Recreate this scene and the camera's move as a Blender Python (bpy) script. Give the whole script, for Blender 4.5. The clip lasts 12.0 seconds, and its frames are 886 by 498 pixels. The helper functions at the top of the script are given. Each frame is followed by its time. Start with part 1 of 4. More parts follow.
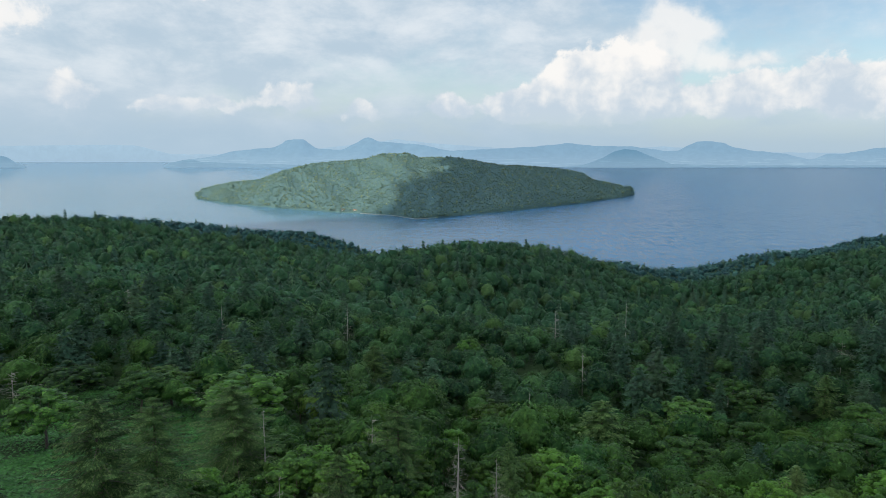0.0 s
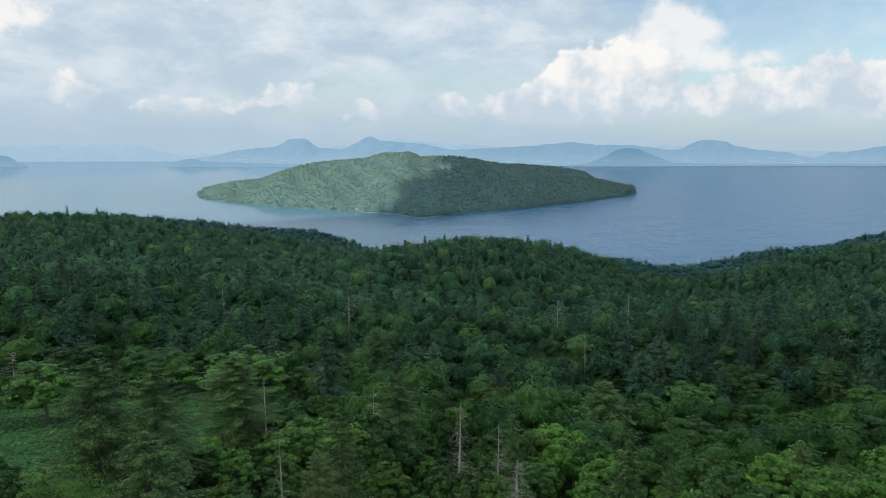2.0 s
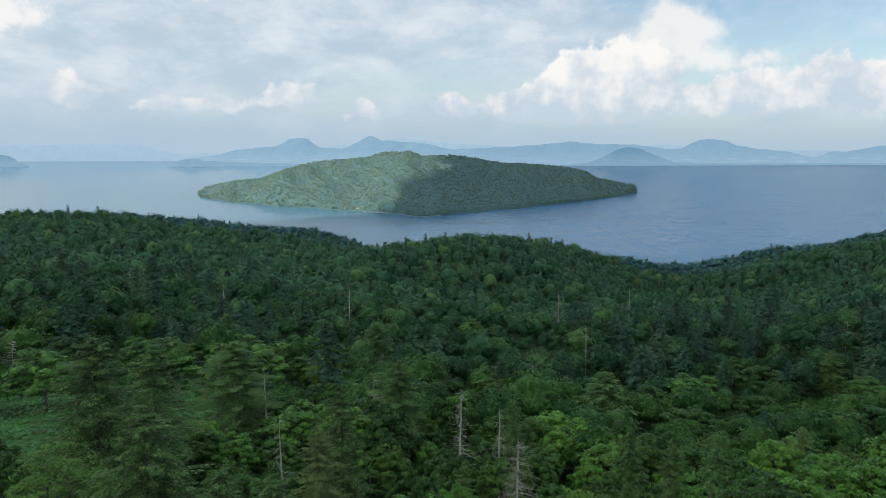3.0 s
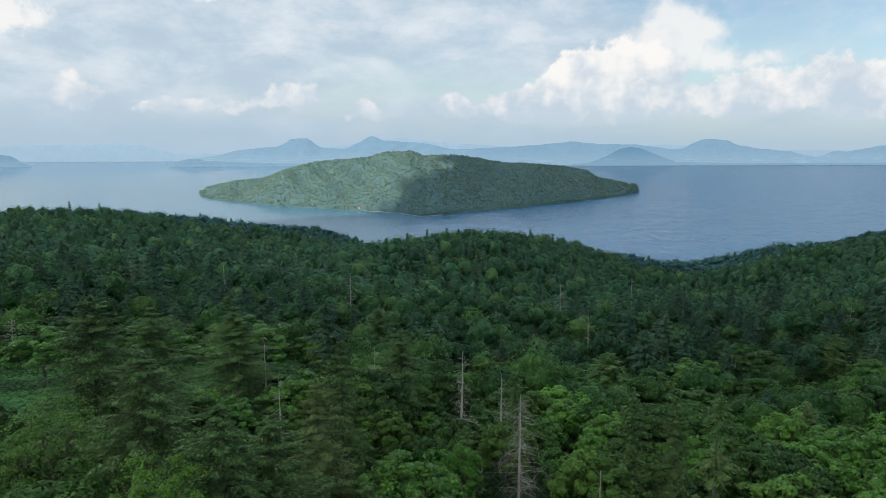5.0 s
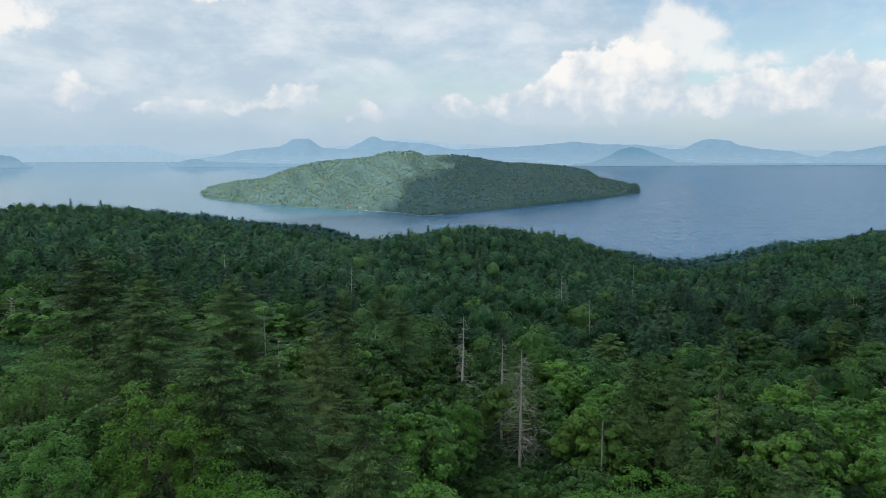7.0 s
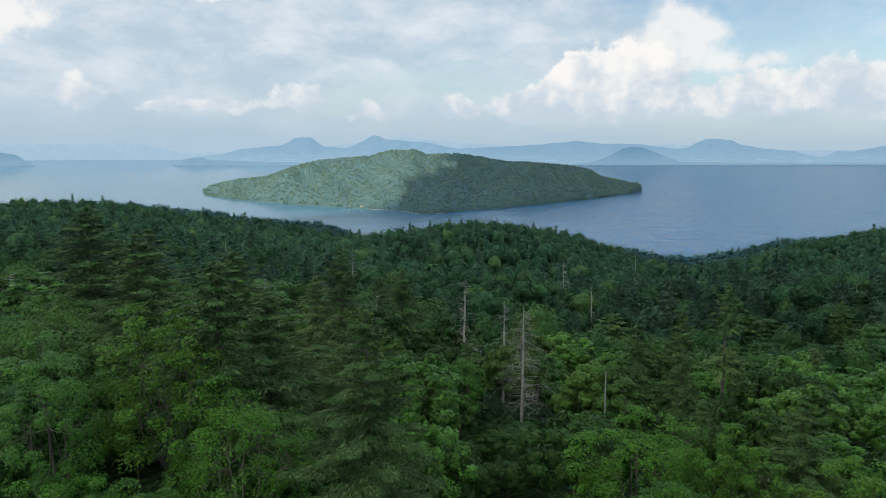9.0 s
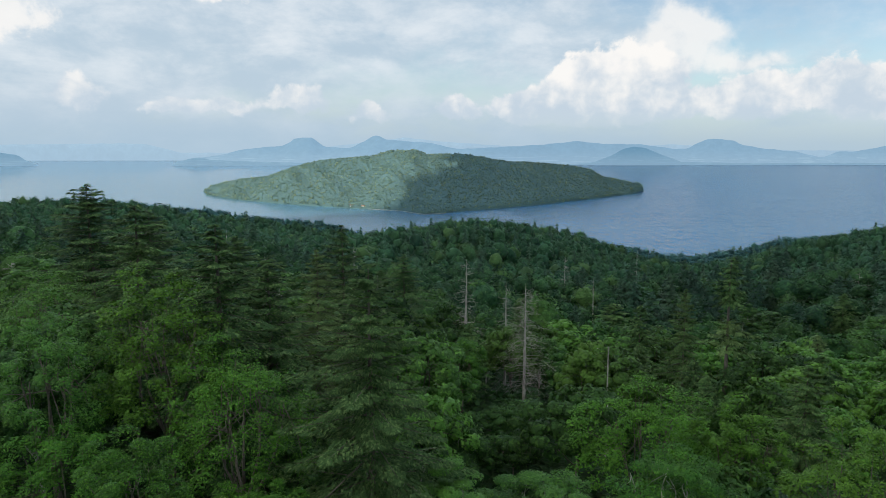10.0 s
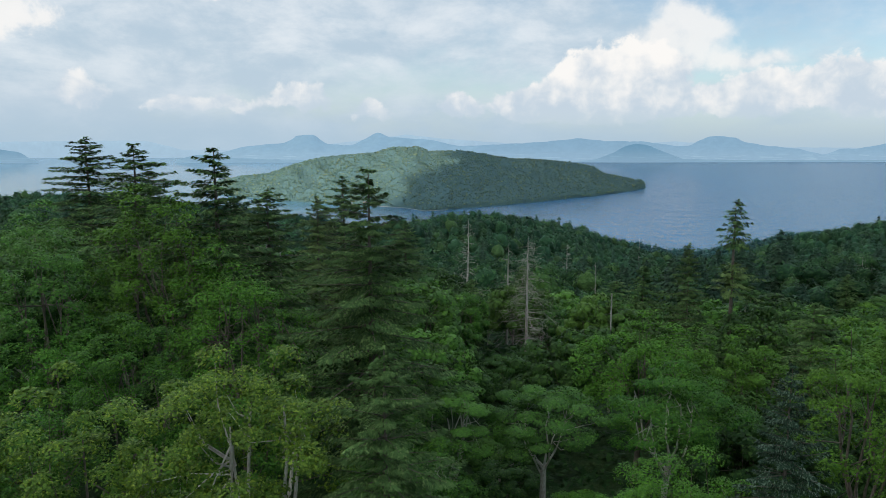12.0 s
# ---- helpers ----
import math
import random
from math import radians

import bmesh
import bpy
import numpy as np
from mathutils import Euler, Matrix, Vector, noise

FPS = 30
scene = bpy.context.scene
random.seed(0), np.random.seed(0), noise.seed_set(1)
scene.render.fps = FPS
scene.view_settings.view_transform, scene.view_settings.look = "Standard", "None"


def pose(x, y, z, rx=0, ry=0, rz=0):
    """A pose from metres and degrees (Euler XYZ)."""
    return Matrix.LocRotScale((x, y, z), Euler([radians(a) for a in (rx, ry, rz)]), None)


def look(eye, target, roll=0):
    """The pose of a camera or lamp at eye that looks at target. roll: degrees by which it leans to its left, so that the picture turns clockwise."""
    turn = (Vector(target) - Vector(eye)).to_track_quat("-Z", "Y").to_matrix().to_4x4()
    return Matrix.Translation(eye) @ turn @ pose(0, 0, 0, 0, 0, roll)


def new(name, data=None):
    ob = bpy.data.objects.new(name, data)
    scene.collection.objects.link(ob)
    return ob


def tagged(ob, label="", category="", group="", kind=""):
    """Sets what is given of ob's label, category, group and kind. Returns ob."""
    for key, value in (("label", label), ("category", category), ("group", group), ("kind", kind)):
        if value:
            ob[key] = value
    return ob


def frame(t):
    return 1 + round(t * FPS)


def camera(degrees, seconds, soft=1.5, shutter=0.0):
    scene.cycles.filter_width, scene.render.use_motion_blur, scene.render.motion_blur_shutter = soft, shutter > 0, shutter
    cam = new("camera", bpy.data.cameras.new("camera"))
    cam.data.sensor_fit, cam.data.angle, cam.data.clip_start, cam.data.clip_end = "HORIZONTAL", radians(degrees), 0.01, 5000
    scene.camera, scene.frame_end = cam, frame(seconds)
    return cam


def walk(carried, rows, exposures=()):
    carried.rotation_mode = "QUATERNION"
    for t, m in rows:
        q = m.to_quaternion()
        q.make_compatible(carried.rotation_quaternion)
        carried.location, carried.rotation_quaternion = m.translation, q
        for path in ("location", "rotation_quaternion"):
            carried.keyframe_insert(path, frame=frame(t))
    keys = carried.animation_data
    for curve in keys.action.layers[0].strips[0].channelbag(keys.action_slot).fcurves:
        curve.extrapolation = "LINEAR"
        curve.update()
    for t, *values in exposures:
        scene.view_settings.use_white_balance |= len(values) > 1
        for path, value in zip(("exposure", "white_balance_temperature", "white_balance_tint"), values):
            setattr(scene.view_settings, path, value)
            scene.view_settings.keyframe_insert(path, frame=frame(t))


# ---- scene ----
cam = camera(64.4, 12.0, soft=0.4)
METRES, EYE, TILT, LEAN, TURN = 28.0, 291.0, -8.6, 0.0, 0.0
ROWS = [
    (0.0, 0.0, 0.0, 0.0, -0.0, 0.000, 0.0),
    (0.5, 0.001, 0.0052, -0.0397, 0.04, -0.006, 0.0),
    (1.0, 0.001, 0.0111, -0.0792, 0.07, -0.012, 0.01),
    (1.5, 0.0012, 0.017, -0.1183, 0.11, -0.017, 0.03),
    (2.0, 0.0013, 0.0234, -0.1585, 0.15, -0.023, 0.06),
    (2.5, 0.0019, 0.0301, -0.1988, 0.18, -0.039, 0.07),
    (3.0, 0.0022, 0.0379, -0.2395, 0.21, -0.035, 0.08),
    (5.0, 0.0032, 0.0686, -0.4061, 0.34, 0.022, 0.11),
    (5.5, 0.0041, 0.0735, -0.4477, 0.37, 0.056, 0.13),
    (6.0, 0.005, 0.0789, -0.4894, 0.39, 0.070, 0.14),
    (6.5, 0.0053, 0.0846, -0.5322, 0.41, 0.094, 0.14),
    (7.0, 0.0057, 0.0905, -0.5744, 0.44, 0.098, 0.11),
    (9.0, 0.0051, 0.1168, -0.7417, 0.57, 0.075, -0.03),
    (9.5, 0.0041, 0.1224, -0.7835, 0.61, 0.119, -0.02),
    (10.0, 0.0031, 0.1285, -0.8245, 0.66, 0.123, -0.03),
    (10.5, 0.0023, 0.1343, -0.8655, 0.69, 0.098, -0.03),
    (11.0, 0.0023, 0.1394, -0.9055, 0.72, 0.042, -0.05),
    (11.5, 0.0033, 0.1447, -0.9478, 0.76, 0.026, -0.04),
    (12.0, 0.0038, 0.1502, -0.9883, 0.81, -0.050, -0.05),
]
walk(cam, [(t, pose(0, 0, EYE, TILT, LEAN, TURN) @ pose(METRES * x, METRES * y, METRES * z, 90 + pitch, roll, yaw)) for t, x, y, z, yaw, pitch, roll in ROWS])


# ------------------------------------------------------------------ world, sun
SUN_DIR = Vector((-0.70, -0.36, 0.80)).normalized()      # towards the sun


class Net:
    """Short ways to wire shader nodes."""

    def __init__(self, tree):
        self.t = tree
        tree.nodes.clear()

    def node(self, kind):
        return self.t.nodes.new(kind)

    def put(self, sock, v):
        if v is None:
            return
        if isinstance(v, bpy.types.NodeSocket):
            self.t.links.new(v, sock)
        elif isinstance(v, (tuple, list)) and len(v) == 3 and sock.type == "RGBA":
            sock.default_value = (*v, 1)
        else:
            sock.default_value = v

    def math(self, op, a, b=None, clamp=False):
        n = self.node("ShaderNodeMath")
        n.operation, n.use_clamp = op, clamp
        self.put(n.inputs[0], a)
        self.put(n.inputs[1], b)
        return n.outputs[0]

    def vmath(self, op, a, b=None):
        n = self.node("ShaderNodeVectorMath")
        n.operation = op
        self.put(n.inputs[0], a)
        self.put(n.inputs[1], b)
        return n.outputs[0]

    def mix(self, f, a, b, blend="MIX"):
        n = self.node("ShaderNodeMix")
        n.data_type, n.blend_type = "RGBA", blend
        self.put(n.inputs[0], f)
        self.put(n.inputs[6], a)
        self.put(n.inputs[7], b)
        return n.outputs[2]

    def noise(self, vec, scale, detail=4.0, rough=0.55, warp=0.0):
        n = self.node("ShaderNodeTexNoise")
        self.put(n.inputs["Vector"], vec)
        n.inputs["Scale"].default_value = scale
        n.inputs["Detail"].default_value = detail
        n.inputs["Roughness"].default_value = rough
        n.inputs["Distortion"].default_value = warp
        return n.outputs["Fac"]

    def step(self, v, lo, hi, a=0.0, b=1.0):
        n = self.node("ShaderNodeMapRange")
        n.interpolation_type = "SMOOTHSTEP"
        self.put(n.inputs["Value"], v)
        for k, x in zip(("From Min", "From Max", "To Min", "To Max"), (lo, hi, a, b)):
            self.put(n.inputs[k], x)
        return n.outputs["Result"]

    def xyz(self, v):
        n = self.node("ShaderNodeSeparateXYZ")
        self.put(n.inputs[0], v)
        return n.outputs

    def vec(self, x, y, z=0.0):
        n = self.node("ShaderNodeCombineXYZ")
        for i, q in enumerate((x, y, z)):
            self.put(n.inputs[i], q)
        return n.outputs[0]


def build_sky():
    w = bpy.data.worlds.new("sky")
    scene.world = w
    w.use_nodes = True
    N = Net(w.node_tree)
    d = N.node("ShaderNodeTexCoord").outputs["Generated"]
    X, Y, Z = N.xyz(d)
    u = N.math("ARCTAN2", X, Y)
    v = N.math("ARCSINE", Z)
    air = N.node("ShaderNodeTexSky")
    air.sky_type, air.sun_disc = "NISHITA", False
    air.sun_elevation, air.sun_rotation = math.asin(SUN_DIR.z), math.atan2(SUN_DIR.x, SUN_DIR.y)
    air.altitude, air.air_density, air.dust_density, air.ozone_density = 400, 1.0, 0.6, 1.6
    clear = N.mix(1.0, air.outputs[0], (SKY * 1.04, SKY * 1.06, SKY), "MULTIPLY")
    # high thin sheets of cloud, drawn out sideways
    flat = N.vec(u, N.math("MULTIPLY", v, 2.1), 0.3)
    soft = N.noise(flat, 4.2, 8, 0.58, 0.15)
    fine = N.noise(flat, 15.0, 7, 0.62, 0.1)
    cover = N.math("ADD", soft, N.math("MULTIPLY", fine, 0.25))
    cover = N.math("SUBTRACT", cover, N.math("MULTIPLY", u, 0.22))
    sheet = N.step(cover, 0.36, 0.72)
    tone = N.step(N.noise(flat, 6.5, 8, 0.62, 0.15), 0.36, 0.66)
    veil = N.mix(tone, (0.50, 0.62, 0.73), (0.77, 0.83, 0.885))
    col = N.mix(N.math("MULTIPLY", sheet, 0.92), clear, veil)
    # an overcast sky is brighter overhead
    over = N.step(v, 0.28, 1.1, 1.0, 2.1)
    col = N.mix(1.0, col, N.vec(over, over, over), "MULTIPLY")
    # haze that thickens towards the horizon
    low = N.step(v, -0.02, 0.13, 0.92, 0.0)
    hazy = N.mix(N.step(v, 0.0, 0.07), (0.415, 0.56, 0.69), (0.50, 0.615, 0.735))
    col = N.mix(low, col, hazy)
    # heaped clouds: lobes (bearing, height, half width, half height)
    big = N.noise(N.vec(u, v, 0.0), 15.0, 3, 0.5)
    small = N.noise(N.vec(u, v, 2.0), 42.0, 7, 0.6, 0.25)
    uw = N.math("ADD", u, N.math("MULTIPLY", N.math("SUBTRACT", big, 0.5), 0.05))
    vw = N.math("ADD", v, N.math("MULTIPLY", N.math("SUBTRACT", N.noise(N.vec(u, v, 5.0), 20.0, 4, 0.55), 0.5), 0.045))
    edge = N.math("MULTIPLY", N.math("SUBTRACT", small, 0.5), 0.85)
    groups = (
        (((-0.485, 0.066, 0.034, 0.020), (-0.38, 0.048, 0.022, 0.011), (-0.31, 0.052, 0.040, 0.013), (-0.21, 0.060, 0.036, 0.016),
          (-0.11, 0.042, 0.024, 0.012), (-0.60, 0.150, 0.090, 0.030), (-0.35, 0.205, 0.120, 0.022)), 0.36, 0.66, 0.80),
        (((0.298, 0.152, 0.036, 0.030), (0.335, 0.140, 0.034, 0.016), (0.27, 0.115, 0.040, 0.024), (0.38, 0.102, 0.060, 0.014)), 0.22, 1.0, 0.78),
        (((0.225, 0.082, 0.060, 0.035), (0.262, 0.102, 0.032, 0.029), (0.188, 0.092, 0.030, 0.027), (0.15, 0.055, 0.046, 0.020), (0.27, 0.050, 0.100, 0.020),
          (0.09, 0.048, 0.030, 0.015), (0.005, 0.050, 0.028, 0.017), (0.395, 0.064, 0.040, 0.024), (0.495, 0.070, 0.042, 0.031), (0.575, 0.060, 0.042, 0.030),
          (0.70, 0.07, 0.06, 0.04)), 0.38, 0.62, 0.96))
    for lobes, lo, hi, strength in groups:
        mass = None
        for cu, cv, a, b in lobes:
            q = N.vmath("LENGTH", N.vec(N.math("DIVIDE", N.math("SUBTRACT", uw, cu), a), N.math("DIVIDE", N.math("SUBTRACT", vw, cv), b)))
            q = q.node.outputs["Value"]
            q = N.math("POWER", 2.0, N.math("MULTIPLY", N.math("MULTIPLY", q, q), -1.0))
            mass = q if mass is None else N.math("ADD", mass, q)
        mass = N.math("ADD", N.math("MINIMUM", mass, 1.15), edge)
        shape = N.step(mass, lo, hi)
        lit = N.math("ADD", N.math("MULTIPLY", v, 5.5), N.math("MULTIPLY", N.math("SUBTRACT", small, 0.5), 0.7))
        lit = N.math("ADD", lit, N.math("MULTIPLY", N.math("SUBTRACT", big, 0.5), 1.3))
        shade = N.mix(N.step(lit, 0.12, 0.72), (0.56, 0.66, 0.76), (0.97, 0.95, 0.925))
        base = N.step(v, 0.008, 0.050, 0.12, strength)
        col = N.mix(N.math("MULTIPLY", shape, base), col, shade)
    bg = N.node("ShaderNodeBackground")
    N.put(bg.inputs[0], col)
    bg.inputs[1].default_value = SKY_LIGHT
    N.t.links.new(bg.outputs[0], N.node("ShaderNodeOutputWorld").inputs[0])


SKY, SKY_LIGHT = 0.12, 1.0
build_sky()
sun_data = bpy.data.lights.new("sun", "SUN")
sun_data.energy, sun_data.angle, sun_data.color = 5.0, radians(2.5), (1.0, 0.95, 0.86)
sun = new("sun", sun_data)
sun.matrix_world = look(SUN_DIR * 1000, (0, 0, 0))
scene.view_settings.exposure = 0.0


# ------------------------------------------------------------------ materials
def material(name, build):
    m = bpy.data.materials.new(name)
    m.use_nodes = True
    N = Net(m.node_tree)
    out = N.node("ShaderNodeOutputMaterial")
    N.t.links.new(build(N), out.inputs[0])
    return m


def principled(N, color, rough=0.7, normal=None, spec=0.3, **more):
    p = N.node("ShaderNodeBsdfPrincipled")
    N.put(p.inputs["Base Color"], color)
    N.put(p.inputs["Roughness"], rough)
    N.put(p.inputs["Specular IOR Level"], spec)
    N.put(p.inputs["Normal"], normal)
    for k, v in more.items():
        N.put(p.inputs[k], v)
    return p.outputs[0]


def bump(N, height, strength, dist, normal=None):
    b = N.node("ShaderNodeBump")
    N.put(b.inputs["Normal"], normal)
    N.put(b.inputs["Height"], height)
    b.inputs["Strength"].default_value, b.inputs["Distance"].default_value = strength, dist
    return b.outputs[0]


def leafy(a, b, c, through_leaf=0.35, joined=False, gloss=0.25, leaf_play=0.28, vary=1.0):
    """Foliage: a tone for each tree between a and b, some leaves tinged with c; leaves let light through."""
    def build(N):
        geo = N.node("ShaderNodeNewGeometry")
        if joined:
            tone = N.node("ShaderNodeAttribute")
            tone.attribute_name = "tone"
            tree = tone.outputs["Fac"]
        else:
            tree = N.node("ShaderNodeObjectInfo").outputs["Random"]
        leaf = geo.outputs["Random Per Island"]
        col = N.mix(tree, a, b)
        col = N.mix(N.step(tree, 0.80, 0.97, 0.0, 0.8), col, c)
        other = N.math("FRACT", N.math("MULTIPLY", tree, 17.31))
        col = N.mix(1.0, col, N.mix(other, (1 - 0.34 * vary, 1 - 0.32 * vary, 1 - 0.28 * vary), (1 + 0.22 * vary, 1 + 0.20 * vary, 1 + 0.15 * vary)), "MULTIPLY")
        col = N.mix(N.step(leaf, 0.6, 1.0, 0.0, 2.0 * leaf_play), col, c)
        patch = N.noise(geo.outputs["Position"], 0.35, 3)
        col = N.mix(1.0, col, N.mix(patch, (0.82, 0.84, 0.85), (1.15, 1.13, 1.10)), "MULTIPLY")
        if joined:
            fleck = N.step(N.noise(geo.outputs["Position"], 1.1, 5, 0.7), 0.3, 0.7)
            col = N.mix(1.0, col, N.mix(fleck, (0.62, 0.64, 0.66), (1.30, 1.30, 1.26)), "MULTIPLY")
        col = N.mix(1.0, col, N.mix(leaf, (1 - leaf_play,) * 3, (1 + leaf_play,) * 3), "MULTIPLY")
        p = principled(N, col, 0.55, bump(N, N.noise(geo.outputs["Position"], 1.7, 4, 0.6), 0.45, 0.4) if joined else None, gloss)
        tr = N.node("ShaderNodeBsdfTranslucent")
        N.put(tr.inputs[0], N.mix(1.0, col, (1.0, 1.25, 0.5), "MULTIPLY"))
        s = N.node("ShaderNodeMixShader")
        s.inputs[0].default_value = through_leaf
        N.t.links.new(p, s.inputs[1])
        N.t.links.new(tr.outputs[0], s.inputs[2])
        return s.outputs[0]
    return build


def barky(a, b, scale=3.0):
    def build(N):
        pos = N.node("ShaderNodeTexCoord").outputs["Object"]
        up = N.vmath("MULTIPLY", pos, (scale * 4, scale * 4, scale))
        n = N.noise(up, 1.5, 6, 0.65)
        streak = N.noise(pos, 0.8, 3)
        col = N.mix(N.step(n, 0.3, 0.7), a, b)
        col = N.mix(N.step(streak, 0.45, 0.7, 0.0, 0.5), col, tuple(0.55 * q for q in a))
        return principled(N, col, 0.85, bump(N, n, 0.6, 0.03), 0.2)
    return build


M_LEAF = material("broad_leaves", leafy((0.038, 0.131, 0.018), (0.072, 0.188, 0.020), (0.104, 0.218, 0.025), 0.12, gloss=0.12, leaf_play=0.34, vary=1.2))
M_LEAF_MID = material("deep_green_leaves", leafy((0.024, 0.075, 0.019), (0.045, 0.110, 0.022), (0.068, 0.136, 0.024), 0.12, gloss=0.12, leaf_play=0.34, vary=1.35))
M_WOODS_NEAR = material("slope_broad_leaves", leafy((0.022, 0.079, 0.023), (0.051, 0.120, 0.027), (0.081, 0.152, 0.031), 0.12, True, 0.1, 0.24, 1.2))
M_LEAF_LIGHT = material("fresh_leaves", leafy((0.054, 0.165, 0.020), (0.072, 0.190, 0.022), (0.100, 0.220, 0.028), 0.12, leaf_play=0.34))
M_LEAF_OLIVE = material("olive_leaves", leafy((0.094, 0.197, 0.018), (0.115, 0.220, 0.018), (0.190, 0.249, 0.022), 0.12, leaf_play=0.36))
M_NEEDLE = material("fir_needles", leafy((0.055, 0.116, 0.040), (0.077, 0.143, 0.046), (0.137, 0.195, 0.072), 0.1, gloss=0.03, leaf_play=0.34))
M_NEEDLE_BLUE = material("blue_spruce_needles", leafy((0.030, 0.062, 0.040), (0.032, 0.066, 0.042), (0.135, 0.185, 0.145), 0.1, gloss=0.03, leaf_play=0.42))
# far woods tinted bluer with distance: haze put into the leaf colours
M_WOODS = material("hazed_far_leaves", leafy((0.021, 0.071, 0.033), (0.042, 0.109, 0.040), (0.071, 0.141, 0.041), 0.12, True, 0.1, 0.22))
M_WOODS_MID = material("hazed_ridge_mixed_leaves", leafy((0.022, 0.076, 0.042), (0.042, 0.110, 0.048), (0.074, 0.142, 0.048), 0.1, True, 0.1, 0.12, 0.95))
M_WOODS_RIDGE = material("hazed_ridge_leaves", leafy((0.029, 0.087, 0.102), (0.045, 0.119, 0.114), (0.058, 0.134, 0.114), 0.1, True, 0.1, 0.12))
M_WOODS_FIR = material("hazed_far_needles", leafy((0.031, 0.082, 0.057), (0.050, 0.108, 0.065), (0.070, 0.125, 0.073), 0.1, True, 0.1, 0.2))
# island leaves paled and blued: haze put into the base colour
M_ISLAND = material("hazed_island_leaves", leafy((0.087, 0.153, 0.138), (0.131, 0.190, 0.136), (0.201, 0.231, 0.118), 0.1, True, 0.05, 0.12, 0.5))
M_BARK = material("grey_brown_bark", barky((0.09, 0.075, 0.06), (0.19, 0.165, 0.135)))
M_BARK_PALE = material("pale_birch_bark", barky((0.30, 0.28, 0.24), (0.52, 0.50, 0.45)))
M_BARK_DEAD = material("weathered_dead_wood", barky((0.22, 0.205, 0.175), (0.42, 0.40, 0.36)))


def ground_shader(N):
    pos = N.node("ShaderNodeNewGeometry").outputs["Position"]
    big, mid, fine = N.noise(pos, 0.03, 4), N.noise(pos, 0.5, 5), N.noise(pos, 4.0, 4)
    col = N.mix(N.step(mid, 0.35, 0.65), (0.014, 0.030, 0.012), (0.032, 0.064, 0.020))
    col = N.mix(N.step(big, 0.4, 0.65), col, (0.036, 0.080, 0.024))
    col = N.mix(N.step(fine, 0.55, 0.75, 0, 0.6), col, (0.075, 0.135, 0.040))
    return principled(N, col, 0.9, bump(N, N.math("ADD", mid, N.math("MULTIPLY", fine, 0.3)), 1.0, 0.8), 0.15)


def water_shader(N):
    pos = N.node("ShaderNodeNewGeometry").outputs["Position"]
    x, y, z = N.xyz(pos)
    wide = N.noise(N.vmath("MULTIPLY", pos, (0.0011, 0.004, 0.001)), 1.0, 4, 0.55, 0.6)
    chop = N.noise(N.vmath("MULTIPLY", pos, (0.034, 0.024, 0.03)), 1.0, 6, 0.70, 0.3)
    gust = N.noise(N.vmath("MULTIPLY", pos, (0.006, 0.016, 0.005)), 1.0, 5, 0.60, 0.4)
    # calm in the lee on one side, ruffled by the wind on the other
    wind = N.step(N.math("ADD", N.math("MULTIPLY", x, 0.001), N.math("MULTIPLY", wide, 1.6)), 0.0, 1.5)
    col = N.mix(wind, (0.055, 0.130, 0.175), (0.040, 0.136, 0.236))
    h = N.math("MULTIPLY", chop, N.math("ADD", 0.35, N.math("MULTIPLY", wind, 1.1)))
    # normals tilted towards the camera so the water mirrors sky above the hills
    rough = N.math("ADD", 0.35, N.math("MULTIPLY", wind, 0.65))
    wave = N.noise(N.vmath("MULTIPLY", pos, (0.060, 0.022, 0.03)), 1.0, 5, 0.66, 0.5)
    skew = N.math("MULTIPLY", N.math("SUBTRACT", N.math("ADD", wave, N.math("MULTIPLY", gust, 0.4)), 0.7), N.math("MULTIPLY", rough, -0.30))
    lean = N.vmath("NORMALIZE", N.vec(N.math("MULTIPLY", N.math("SUBTRACT", chop, 0.5), 0.10), N.math("ADD", skew, -0.060), 1.0))
    # far water painted paler, standing in for haze and mirrored sky
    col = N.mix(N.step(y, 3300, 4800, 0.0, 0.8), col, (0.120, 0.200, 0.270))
    return principled(N, col, N.math("ADD", 0.20, N.math("MULTIPLY", wind, 0.02)), bump(N, h, 0.5, 2.0, lean), 0.5, IOR=1.38)


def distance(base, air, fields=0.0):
    """Far hills: dark woods, with emission standing in for miles of lit air."""
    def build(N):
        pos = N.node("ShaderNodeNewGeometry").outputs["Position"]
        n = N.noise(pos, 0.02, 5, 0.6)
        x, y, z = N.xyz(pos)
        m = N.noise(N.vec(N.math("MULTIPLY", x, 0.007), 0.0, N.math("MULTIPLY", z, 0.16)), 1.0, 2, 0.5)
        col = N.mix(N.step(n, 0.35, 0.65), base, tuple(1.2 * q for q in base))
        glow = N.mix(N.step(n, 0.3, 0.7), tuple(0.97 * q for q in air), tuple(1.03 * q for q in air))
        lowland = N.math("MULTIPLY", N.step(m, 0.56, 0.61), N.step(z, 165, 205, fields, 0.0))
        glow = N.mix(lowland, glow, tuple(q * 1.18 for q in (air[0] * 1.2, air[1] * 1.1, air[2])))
        # thicker haze painted in as a paler glow towards the foot
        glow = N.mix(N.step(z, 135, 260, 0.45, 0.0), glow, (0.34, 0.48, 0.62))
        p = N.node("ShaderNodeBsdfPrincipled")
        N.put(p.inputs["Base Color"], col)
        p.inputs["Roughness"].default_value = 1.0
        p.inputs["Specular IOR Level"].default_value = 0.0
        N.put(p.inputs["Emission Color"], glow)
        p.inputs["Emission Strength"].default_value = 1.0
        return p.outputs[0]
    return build


